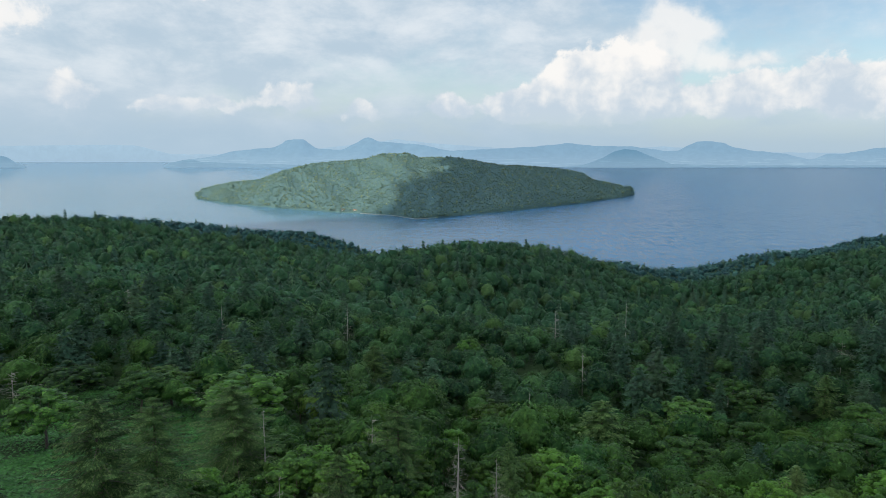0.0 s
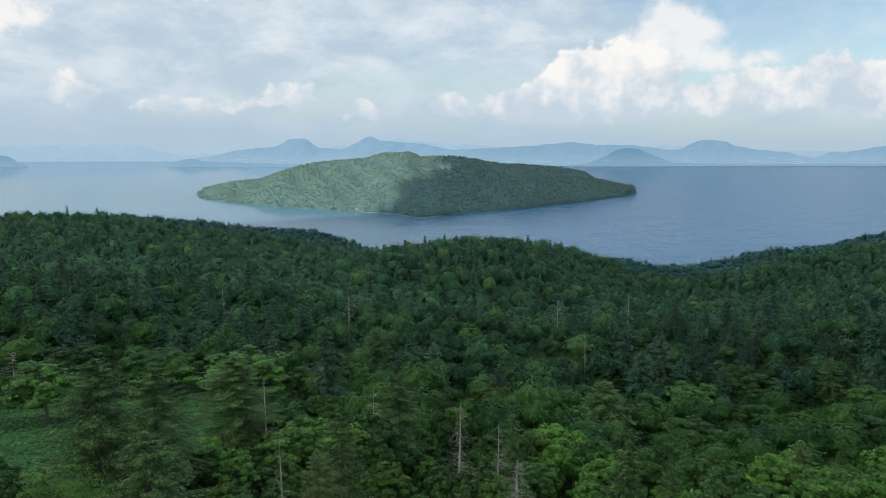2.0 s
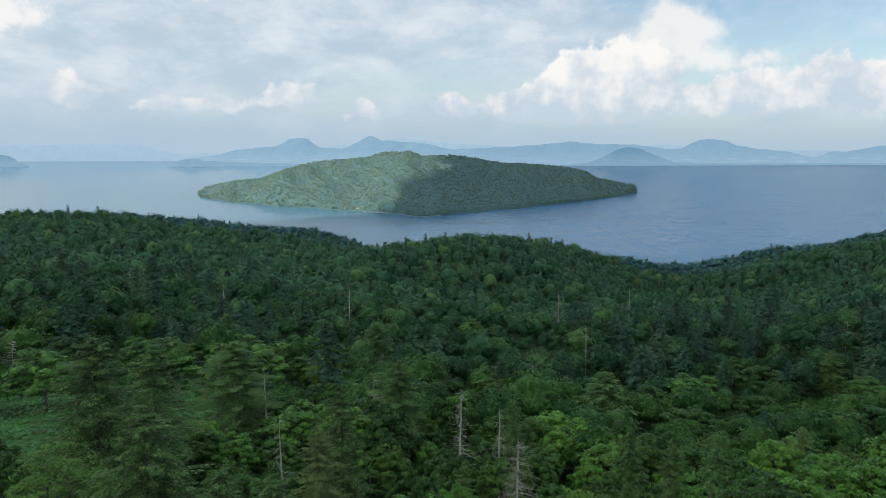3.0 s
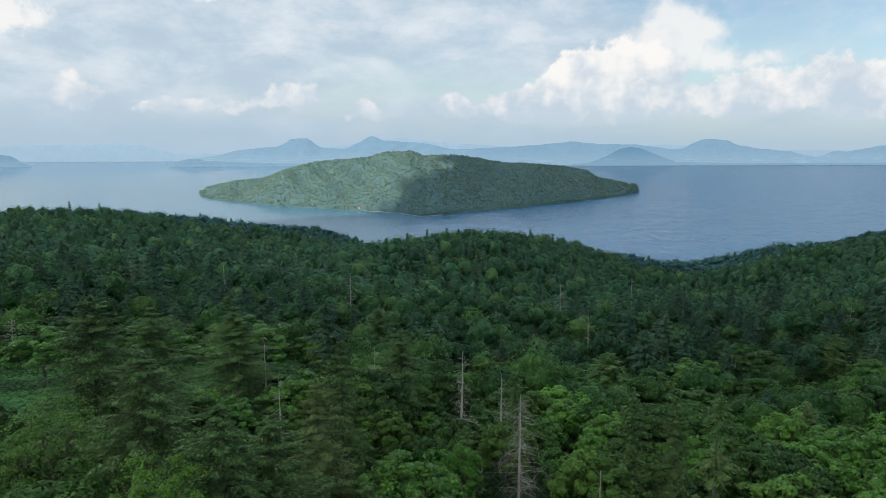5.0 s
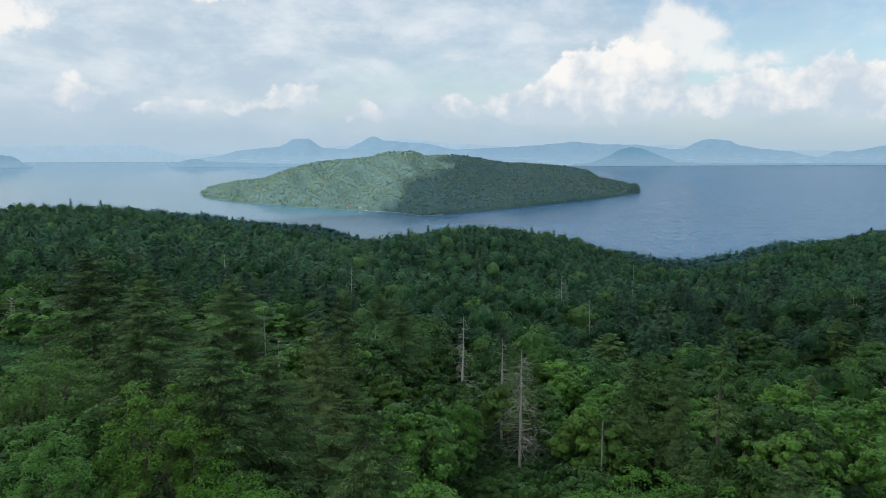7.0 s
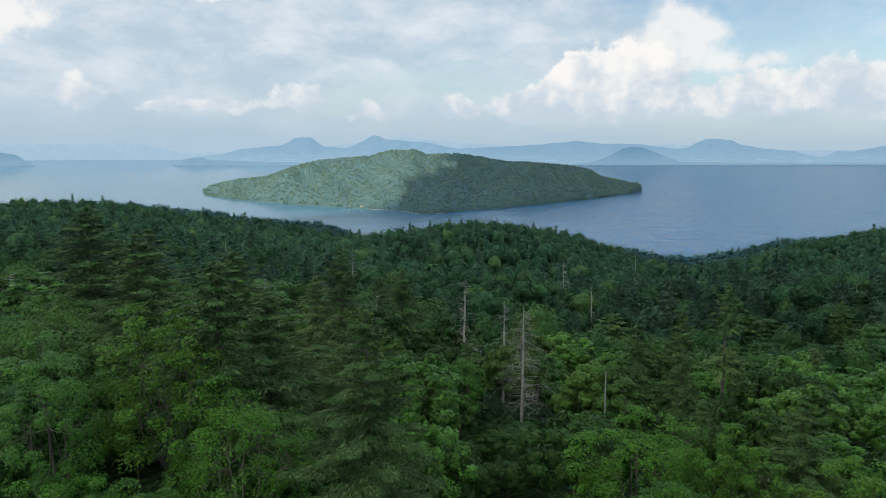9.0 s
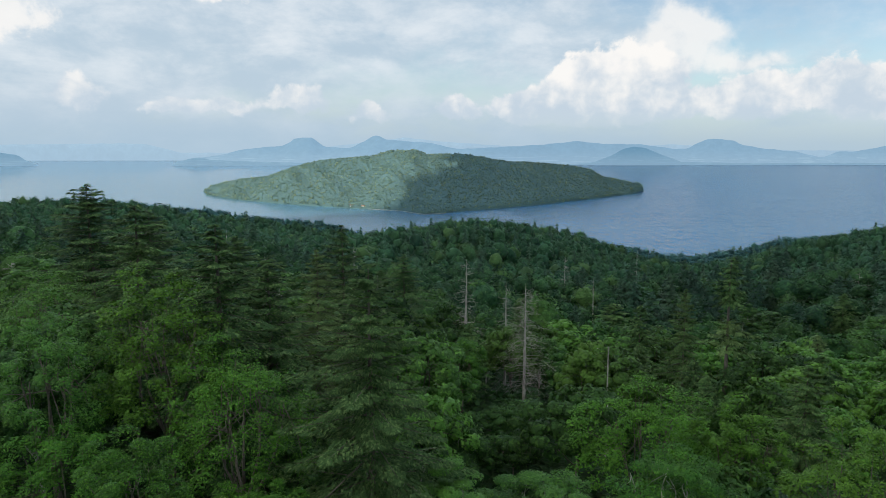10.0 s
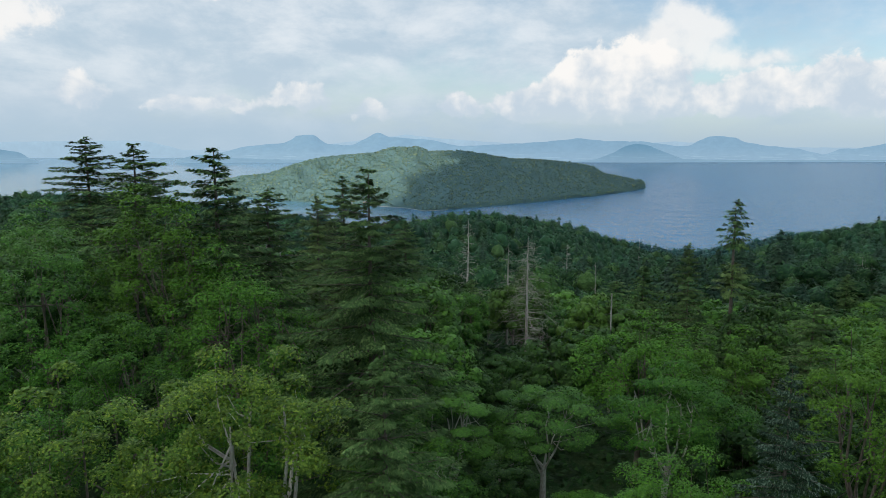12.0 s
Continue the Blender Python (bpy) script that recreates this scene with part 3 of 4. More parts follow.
    return tubes(runs, 4), (leaves if blades else chips)(at, unit(curl * d + (1.5 - curl) * axis + [0, 0, 0.35]), size, rng)


def conifer(seed, height, radius, gap, tufts, long, slim, low=0.12, sparse=0.0, fine=True):
    """A fir or spruce: trunk and whorls of drooping boughs clothed with tufts of needles."""
    rng = np.random.default_rng(seed)
    trunk = [(0, 0, -1.0, 0.016 * height), (0.04, 0, height * 0.5, 0.010 * height), (0, 0, height * 0.86, 0.0038 * height), (0, 0, height, 0.0012 * height)]
    runs, P, D = [trunk], [], []
    z = height - 0.12
    lop = rng.uniform(0, 6.28)
    while z > height * low:
        f = (height - z) / (height * (1 - low))
        reach = radius * (0.05 + 0.95 * min(1.0, f / 0.60) ** 0.72) * (1 if f < 0.85 else 1 - 1.6 * (f - 0.85))
        count = int(rng.integers(5, 8))
        first = rng.uniform(0, 6.28)
        for k in range(count):
            if rng.random() < sparse:
                continue
            a = first + k * 2 * math.pi / count + rng.normal(0, 0.2)
            L = reach * rng.uniform(0.60, 1.12) * (1 + 0.12 * math.sin(a + lop))
            rise = 0.34 - 0.60 * f + rng.normal(0, 0.08)
            zz = z + rng.uniform(-0.3, 0.3) * gap
            c, q = math.cos(a), math.sin(a)
            m = max(3, int(L * tufts))
            t = rng.uniform(0.04, 1.0, m) ** 0.75
            side = rng.uniform(-1, 1, m)
            wide = (0.06 + 0.34 * L * (1.02 - t) ** 0.7) * side
            px = L * t - np.abs(wide) * 0.25
            pz = zz + L * (rise * t - 0.26 * t * t + 0.15 * t ** 3) - 0.30 * np.abs(wide) - rng.uniform(0, 0.10, m)
            P.append(np.stack([c * px - q * wide, q * px + c * wide, pz], 1))
            D.append(np.stack([c * 0.75 - q * side * 0.85, q * 0.75 + c * side * 0.85, rise * 0.6 - 0.30 - rng.uniform(0, 0.32, m)], 1) + rng.normal(0, 0.20, (m, 3)))
            if fine and L > 0.8:
                runs.append([(0, 0, zz, 0.008 * L + 0.006), (c * L * 0.5, q * L * 0.5, zz + L * (rise * 0.5 - 0.06), 0.006 * L), (c * L * 0.9, q * L * 0.9, zz + L * (rise * 0.9 - 0.11), 0.002 * L)])
        z -= gap * rng.uniform(0.75, 1.25) * (0.55 + 0.6 * f)
    P, D = np.concatenate(P), unit(np.concatenate(D))
    n = len(P)
    across = unit(np.cross(D, np.array([0, 0, 1.0]) + rng.normal(0, 0.30, (n, 3))))
    ln, wd = long * rng.uniform(0.7, 1.3, (n, 1)), slim * rng.uniform(0.7, 1.3, (n, 1))
    V = np.stack([P - D * ln * 0.35 + across * wd, P + D * ln * 0.65, P - D * ln * 0.35 - across * wd], 1).reshape(-1, 3)
    soft = np.repeat(unit(unit(P * [1, 1, 0] + 1e-6) * 0.55 + [0, 0, 0.9] + rng.normal(0, 0.12, (n, 3))), 3, 0)
    return tubes(runs, 4), (V, facing(np.arange(n * 3).reshape(-1, 3), V, soft), soft)


def bare(seed, height, limbs, reach, broken=False, droop=0.0, stout=1.0):
    """A dead standing tree: bare tapering trunk, and crooked limbs as runs of their own."""
    rng = np.random.default_rng(seed)
    bend = rng.normal(0, 0.15, 2)
    trunk = [(0, 0, -1.0, 0.013 * height), (bend[0] * 0.4, bend[1] * 0.4, height * 0.4, 0.0095 * height), (bend[0], bend[1], height * 0.75, 0.0055 * height),
             (bend[0], bend[1], height, 0.006 * height if broken else 0.0010 * height)]
    arms = []
    for k in range(limbs):
        f = rng.uniform(0.28, 0.97)
        a = rng.uniform(0, 6.28)
        L = reach * rng.uniform(0.35, 1.0) * (1.15 - f) + 0.15
        c, q = math.cos(a), math.sin(a)
        s = np.array([bend[0] * f, bend[1] * f, height * f])
        m = s + [c * L * 0.5, q * L * 0.5, L * (rng.uniform(-0.12, 0.12) - droop * 0.3)]
        e = s + [c * L, q * L, L * (rng.uniform(-0.22, 0.30) - droop)]
        runs = [[(*s, 0.040 * stout), (*m, 0.026 * stout), (*e, 0.010 * stout)]]
        for _ in range(3):
            g = rng.uniform(0.3, 0.95)
            b = s * (1 - g) + e * g
            d = rng.normal(0, 0.30 * L, 3) - [0, 0, droop * 0.25 * L]
            runs.append([(*b, 0.018 * stout), (*(b + d * 0.5), 0.013 * stout), (*(b + d), 0.007 * stout)])
        arms.append(tubes(runs, 3))
    return tubes([trunk], 7), arms


FORMS = {}


def form(key, make, name, bark, leaf, label, category, crown_name="crown"):
    """A tree of a form: made on first use, then copied."""
    if key not in FORMS:
        wood, crown = make()
        FORMS[key] = (mesh("trunk", *wood, bark, smooth=True), mesh(crown_name, crown[0], crown[1], leaf, normals=crown[2]))
    trunk_mesh, crown_mesh = FORMS[key]

    def plant(x, y, z, turn, scale, tall=1.0, group="", words=""):
        root = new(name)
        root.matrix_world = Matrix.LocRotScale((x, y, z), Euler((0, 0, turn)), (scale, scale, scale * tall))
        tagged(root, words or label, category, group)
        part("trunk", trunk_mesh, root)
        part(crown_name, crown_mesh, root)
        return root
    return plant


# heights of the forms, to scale them to the wanted height
def own_broadleaf(k, height, radius, away, leaf, label, deep=None, layered=False):
    """A tree near the path, grown to its own height and spread."""
    size = 0.108 if away < 29 else 0.142 if away < 45 else 0.20
    area = 9.5 * radius * radius
    n = min(18000 if away < 29 else 12500, area * 1.2 / (size * size * 0.31))
    clumps = int(10 + 2.6 * radius * radius) if layered else int(12 + 5.4 * radius * radius)
    spray = 0.30 if layered else 0.25 if radius < 3 else 0.195
    wood, crown = broadleaf(700 + k + int(height * 7), height, radius, clumps, int(n / clumps), size, spray=spray, deep=deep or min(max(height * 0.40, radius), radius * 1.7),
                            flat=0.24 if layered else 0.58, curl=1.1 if layered else 1.3)
    return mesh("trunk", *wood, M_BARK_PALE if k % 3 == 1 or layered else M_BARK, smooth=True), mesh("crown", crown[0], crown[1], leaf, normals=crown[2])


def mid_broadleaf(k, leaf, look_of, label, fine=False):
    h = 9.5
    make = (lambda: broadleaf(240 + k, h, 4.3, 60, 130, 0.25, blades=False, spray=0.22, flat=0.5, curl=1.25)) if fine else (lambda: broadleaf(200 + k, h, 4.3, 48, 90, 0.35, blades=False, spray=0.235, flat=0.5, curl=1.25))
    return form(("fine" if fine else "mid", k, look_of), make, "broadleaf_tree", M_BARK_PALE if k % 3 == 1 else M_BARK, leaf, label, "tree"), h


def near_conifer(k, leaf=None, look_of="fir", label="dark green fir with drooping layered boughs"):
    h = 16.0
    return form(("nearfir", k, look_of), lambda: conifer(300 + k, h, 4.0, 0.76, 58, 0.24, 0.056), "conifer_tree", M_BARK, leaf or M_NEEDLE, label, "tree"), h


def close_conifer(k, leaf=None, look_of="fir", label="dark green fir with drooping layered boughs"):
    h = 16.0
    return form(("closefir", k, look_of), lambda: conifer(340 + k, h, 4.0, 0.80, 150, 0.165, 0.038), "conifer_tree", M_BARK, leaf or M_NEEDLE, label, "tree"), h


def mid_conifer(k, leaf=None, look_of="fir", label="dark green fir standing among broadleaf trees"):
    h = 14.0
    return form(("midfir", k, look_of), lambda: conifer(320 + k, h, 3.5, 0.62, 12, 0.46, 0.14, fine=False), "conifer_tree", M_BARK, leaf or M_NEEDLE, label, "tree"), h


L_GREEN = "green broadleaf tree with layered leafy sprays"
L_LIGHT = "bright yellow-green broadleaf tree with a full crown"
L_OLIVE = "olive-tinged broadleaf tree with pale forked limbs"
taken = []          # (x, y, clear radius) of what stands already


def put_broad(x, y, top, k, look_of="green", near=True, width=1.0, radius=None, deep=None, words="", layered=False):
    leaf, label = {"green": (M_LEAF, L_GREEN), "light": (M_LEAF_LIGHT, L_LIGHT), "olive": (M_LEAF_OLIVE, L_OLIVE)}[look_of]
    z = float(land(x, y))
    if near:
        radius = radius or (top - z) * 0.38
        root = new("broadleaf_tree")
        root.matrix_world = pose(x, y, z)
        tagged(root, words or label, "tree", "trees of the mixed forest")
        trunk_mesh, crown_mesh = own_broadleaf(k, top - z, radius, math.hypot(x, y), leaf, label, deep, layered)
        part("trunk", trunk_mesh, root)
        part("crown", crown_mesh, root)
        taken.append((x, y, radius * 0.85))
        return
    if look_of == "green":
        leaf = M_LEAF_MID
    plant, h = mid_broadleaf(k, leaf, look_of, label, y < 64)
    s = (top - z) / h
    if radius:
        width = radius / (4.3 * s)
    plant(x, y, z, k * 1.7 + x, s * width, 1 / width, "trees of the mixed forest", words)
    taken.append((x, y, 3.2 * s * width))


def put_fir(x, y, top, k, near=True, width=1.0, look_of="fir", words=""):
    leaf = {"fir": M_NEEDLE, "blue": M_NEEDLE_BLUE, "dry": M_NEEDLE}[look_of]
    plant, h = (close_conifer if near and math.hypot(x, y) < 37 else near_conifer if near else mid_conifer)(k, leaf, look_of)
    z = float(land(x, y))
    s = (top - z) / h
    plant(x, y, z, k * 2.1 + y, s * width, 1 / width, "conifers of the mixed forest", words)
    taken.append((x, y, 2.2 * s * width))


# ------------------------------------------------------------------ trees that stand out, nearest first
put_broad(-5.4, 19.5, 257.4, 4, "olive", radius=3.0, deep=3.2)
put_broad(-10.2, 18.6, 256.8, 2, "olive", radius=3.0)
put_broad(-11.9, 26, 256.9, 2, "green", radius=2.5)
put_fir(11.8, 23.5, 255.4, 0, near=True, width=0.72, look_of="blue")
put_fir(-4.1, 35, 261.5, 1, near=True, width=1.15, look_of="fir")
put_broad(-22.6, 38, 259.9, 3, "light", radius=3.4)
put_broad(-17.5, 42, 260.4, 0, "green", radius=4.2)
put_broad(-11.3, 37, 257.6, 2, "green", radius=4.4)
put_broad(0.1, 34.5, 252.1, 1, "light", radius=2.4, deep=3.6, layered=True)
put_broad(4.9, 35.5, 250.8, 4, "light", radius=2.9, deep=2.5, layered=True)
put_broad(11.2, 36, 251.3, 1, "green", radius=3.2, deep=2.9, layered=True)
put_broad(13.2, 48, 250.7, 0, "green", radius=5.0)
put_broad(20.4, 47, 250.0, 2, "green", radius=3.3)
put_broad(18.6, 30, 256.1, 3, "green", radius=3.4)
put_fir(-10.7, 69, 259.6, 0, near=True, width=1.0, look_of="fir")
put_fir(-11.9, 62, 258.2, 2, near=True, width=1.0, look_of="fir")
put_fir(-37.9, 73, 263.5, 1, near=True, width=1.6, look_of="fir")
put_fir(-24.8, 55, 262.8, 2, near=True, width=1.5, look_of="fir")
put_fir(-14.8, 44, 262.5, 0, near=True, width=1.35, look_of="fir")
put_fir(-12.9, 49, 259.8, 1, near=True, width=1.35, look_of="fir")
put_fir(-35.9, 83, 259.8, 0, near=True, width=1.6, look_of="fir")
put_fir(24.5, 72, 252.7, 1, near=True, width=0.7, look_of="fir")
put_fir(-7.0, 103, 251.4, 2, near=True, width=1.4, look_of="fir")
put_broad(1.2, 70, 248.3, 0, "green", radius=2.9)
put_broad(57.2, 98, 237.8, 1, "light", near=False, radius=5.2)
put_broad(47.5, 104, 234.5, 2, "olive", near=False, radius=3.4)
put_broad(-35.4, 59, 257.0, 3, "light", radius=5.4)

# trees further down the slope that stand out among the rest
put_broad(-21.1, 93.4, 247.9, 3, "light", near=False, radius=5.1)
put_fir(-32.4, 104.0, 254.1, 1, near=True, width=2.10)
put_fir(10.5, 104.7, 244.6, 0, near=False, width=1.07)
put_fir(60.3, 112.8, 236.6, 0, near=False, width=1.41)
put_broad(19.5, 114.2, 238.9, 2, "light", near=False, radius=5.4)
put_broad(-69.7, 117.3, 248.3, 0, "light", near=False, radius=6.9)
put_broad(-21.6, 126.5, 240.2, 1, "green", near=False, radius=4.4)
put_broad(-14.7, 130.9, 238.1, 0, "green", near=False, radius=4.2)
put_broad(1.9, 132.7, 235.2, 3, "light", near=False, radius=3.9)
put_broad(83.9, 143.1, 226.5, 0, "green", near=False, radius=6.8)
put_broad(-44.4, 143.7, 242.7, 1, "light", near=False, radius=10.0)
put_broad(-81.6, 145.1, 243.8, 1, "green", near=False, radius=7.3)
put_broad(-65.9, 146.6, 242.1, 2, "green", near=False, radius=6.4)
put_broad(95.0, 146.6, 227.2, 3, "green", near=False, radius=6.1)
put_broad(56.5, 150.6, 224.6, 2, "green", near=False, radius=7.7)
put_broad(-32.4, 152.4, 236.7, 2, "green", near=False, radius=4.9)
put_broad(-63.7, 153.5, 236.2, 2, "light", near=False, radius=3.7)
put_broad(-62.6, 155.2, 239.9, 3, "green", near=False, radius=7.4)
put_fir(36.8, 155.3, 232.3, 1, near=False, width=1.86)
put_broad(86.3, 164.3, 221.9, 1, "green", near=False, radius=5.0)
put_broad(77.3, 167.7, 222.3, 3, "green", near=False, radius=5.8)
put_fir(-2.5, 169.3, 232.8, 2, near=False, width=1.54)
put_broad(107.4, 169.5, 225.9, 2, "green", near=False, radius=6.2)
put_broad(12.4, 171.4, 225.2, 1, "green", near=False, radius=6.2)
put_broad(-22.5, 171.6, 231.7, 1, "green", near=False, radius=5.4)
put_fir(-55.7, 173.6, 241.3, 0, near=False, width=1.69)
put_broad(55.3, 178.5, 219.6, 0, "green", near=False, radius=6.1)
put_broad(-31.0, 179.0, 232.1, 0, "green", near=False, radius=6.0)
put_broad(-9.9, 185.0, 227.1, 3, "green", near=False, radius=5.8)
put_fir(105.0, 185.2, 228.1, 2, near=False, width=1.56)
put_broad(69.4, 189.2, 219.1, 1, "light", near=False, radius=7.9)
put_broad(88.6, 191.3, 221.4, 0, "green", near=False, radius=7.0)
put_fir(-20.5, 202.4, 231.4, 1, near=False, width=1.88)
put_broad(86.9, 205.5, 220.3, 1, "green", near=False, radius=5.9)
put_broad(10.1, 265.3, 215.5, 0, "light", near=False, radius=4.9)


def put_dead(x, y, top, seed, limbs, reach, words, broken=False, droop=0.0, stout=1.0):
    z = float(land(x, y))
    wood, arms = bare(seed, top - z, limbs, reach, broken, droop, stout)
    root = new("dead_tree")
    root.matrix_world = pose(x, y, z)
    tagged(root, words, "tree", "dead trees in the forest")
    part("trunk", mesh("trunk", *wood, M_BARK_DEAD, smooth=True), root)
    for arm in arms:
        part("branch", mesh("branch", *arm, M_BARK_DEAD), root)
    taken.append((x, y, 1.5))


put_dead(7.6, 70, 253.7, 1, 150, 5.2, "tall grey dead conifer with many bare side branches", droop=0.25, stout=0.5)
put_dead(6.9, 86, 250.6, 2, 50, 3.4, "slim dead conifer with bare twigs beside a taller one", droop=0.2, stout=0.6)
put_dead(1.7, 86, 253.6, 3, 60, 4.2, "bleached dead tree with a few long bare limbs", droop=0.12, stout=0.8)
put_dead(-18.5, 75, 253.8, 4, 16, 3.2, "white dead snag with forked bare limbs")
put_dead(14.2, 61, 249.8, 5, 3, 0.8, "short broken white snag among the crowns", True)

put_dead(80.2, 300, 222.4, 20, 16, 4, "grey dead trunk rising over the crowns", stout=2.3)
put_dead(47.6, 290, 221.5, 21, 26, 5, "bleached dead tree with spreading bare limbs", stout=2.3)
put_dead(128.5, 219, 228.0, 22, 16, 7, "white dead crown with wide bare limbs", stout=1.7)
put_dead(20.5, 160, 232.6, 23, 18, 3, "slim dead tree with short bare limbs", stout=1.6)
put_dead(-35.8, 255, 232.0, 24, 18, 3.5, "pale dead tree standing among firs", stout=2.3)
put_dead(-66.2, 205, 244.1, 25, 16, 3.5, "pale dead tree standing among firs", stout=2.3)
put_dead(47.1, 228, 224.1, 26, 14, 3, "slim dead tree with short bare limbs", stout=2.3)
put_dead(-89.5, 140, 244.2, 27, 26, 5, "grey bare tree with crooked limbs", stout=1.6)
put_dead(-118.8, 260, 236.5, 28, 16, 4, "grey dead trunk rising over the crowns", stout=2.3)
put_dead(-27.0, 101, 251.8, 29, 18, 2.4, "slim dead trunk beside a fir", stout=0.9)
put_dead(-11.9, 110, 247.0, 30, 22, 4, "grey bare crown among green trees", stout=1.0)


def put_tufted_pine(x, y, top):
    """A thin conifer: bare trunk, a small tuft at the tip, a wide tier lower, then a full skirt."""
    z = float(land(x, y))
    h = top - z
    root = new("conifer_tree")
    root.matrix_world = pose(x, y, z)
    tagged(root, "thin conifer with a bare trunk and a tuft at the top", "tree", "conifers of the mixed forest")
    wood, _ = bare(9, h, 1, 0.9)
    part("trunk", mesh("trunk", *wood, M_BARK, smooth=True), root)
    for seed, foot, tall, wide in ((31, 0.80, 0.215, 1.5), (32, 0.62, 0.12, 2.6), (33, 0.08, 0.46, 3.2)):
        _, (V, F, soft) = conifer(seed, h * tall, wide, 0.36, 28, 0.34, 0.065, low=0.05, sparse=0.25)
        part("crown", mesh("crown", V + [0, 0, h * foot], F, M_NEEDLE, normals=soft), root)
    taken.append((x, y, 2.5))


put_tufted_pine(23.5, 58, 258.1)

# ------------------------------------------------------------------ the rest of the forest
rng = np.random.default_rng(7)
MEADOWS = [(-64, 112, 25, 28), (-60, 92, 15, 20), (-45, 126, 11, 30), (-70, 154, 18, 10), (-38, 102, 6, 16), (-20, 266, 11, 8), (8, 260, 11, 10), (34, 237, 6, 7), (99, 175, 10, 8)]


def in_meadow(x, y, grow=1.0):
    hit = np.zeros(np.broadcast(x, y).shape, bool)
    for cx, cy, a, b in MEADOWS:
        hit |= ((x - cx) / (a * grow)) ** 2 + ((y - cy) / (b * grow)) ** 2 < 1
    return hit


def scatter(x0, x1, y0, y1, gap, jitter=0.36):
    X, Y = np.meshgrid(np.arange(x0, x1, gap), np.arange(y0, y1, gap * 0.9))
    X = X + (np.arange(X.shape[0]) % 2)[:, None] * gap * 0.5
    return (X + rng.uniform(-jitter, jitter, X.shape) * gap).ravel(), (Y + rng.uniform(-jitter, jitter, Y.shape) * gap).ravel()


def firs_here(x, y):
    """Conifers grow in stands: the share of them at a place."""
    s = np.sin(x * 0.021 + 1.1 * np.sin(y * 0.016)) * np.sin(y * 0.024 + np.sin(x * 0.013) + 1.0)
    crest = 0.14 * np.exp(-((x - 10) / 170) ** 2 - ((y - 715) / 70) ** 2) + 0.04 * np.clip((y - 900) / 300, 0, 1)
    return np.clip(0.13 + 0.22 * s + crest, 0.03, 0.5)


# near and middle: each tree a thing
X, Y = scatter(-110, 110, 14, 118, 6.6)
for x, y in zip(X, Y):
    if abs(x) > 0.66 * y + 8 or in_meadow(x, y) or any((x - a) ** 2 + (y - b) ** 2 < (r + 1.2) ** 2 for a, b, r in taken):
        continue
    z = float(land(x, y))
    k = int(rng.integers(0, 5))
    if 38 < y < 69 and 0.045 * y < x < 0.145 * y:       # a gap in front of the dead conifers
        put_broad(x, y, z + 4.2, k % 4, "green", near=False, width=1.3)
        taken.pop()
        continue
    if rng.random() < firs_here(x, y) * ((1.35 if x > 0 else 0.0 if x < -18 else 1.0) if y > 45 else 0.3):
        put_fir(x, y, z + rng.uniform(8.5, 13.5), k % 3, near=y < 52, width=rng.uniform(0.95, 1.25))
    else:
        put_broad(x, y, z + rng.uniform(5.0, 7.5 if x < -18 and y > 50 else 10.5), k % 4, (("green",) * 6 + (("light",) * 3 if y > 40 else ("green",) * 3))[int(rng.integers(0, 9))], near=y < 37, width=rng.uniform(0.82, 1.1))
    taken.pop()


def joined(forms, x, y, z, scale, pick, tall):
    """One mesh of many trees, each a turned and scaled copy of a form, with a tone for each tree."""
    V, F, T, S, at = [], [], [], [], 0
    turn = rng.uniform(0, 2 * np.pi, len(x))
    tone = rng.random(len(x))
    for k, (fv, ff, fn) in enumerate(forms):
        m = np.nonzero(pick == k)[0]
        if not len(m):
            continue
        c, s = np.cos(turn[m])[:, None], np.sin(turn[m])[:, None]
        P = np.empty((len(m), len(fv), 3), np.float32)
        P[:, :, 0] = (fv[None, :, 0] * c - fv[None, :, 1] * s) * scale[m, None] + x[m, None]
        P[:, :, 1] = (fv[None, :, 0] * s + fv[None, :, 1] * c) * scale[m, None] + y[m, None]
        P[:, :, 2] = fv[None, :, 2] * (scale * tall)[m, None] + z[m, None]
        V.append(P.reshape(-1, 3))
        D = np.empty_like(P)
        D[:, :, 0] = fn[None, :, 0] * c - fn[None, :, 1] * s
        D[:, :, 1] = fn[None, :, 0] * s + fn[None, :, 1] * c
        D[:, :, 2] = fn[None, :, 2]
        S.append(D.reshape(-1, 3))
        F.append((ff[None] + (np.arange(len(m)) * len(fv))[:, None, None] + at).reshape(-1, 3))
        T.append(np.repeat(tone[m], len(fv)))
        at += len(m) * len(fv)
    return np.concatenate(V), np.concatenate(F), np.concatenate(T), np.concatenate(S)


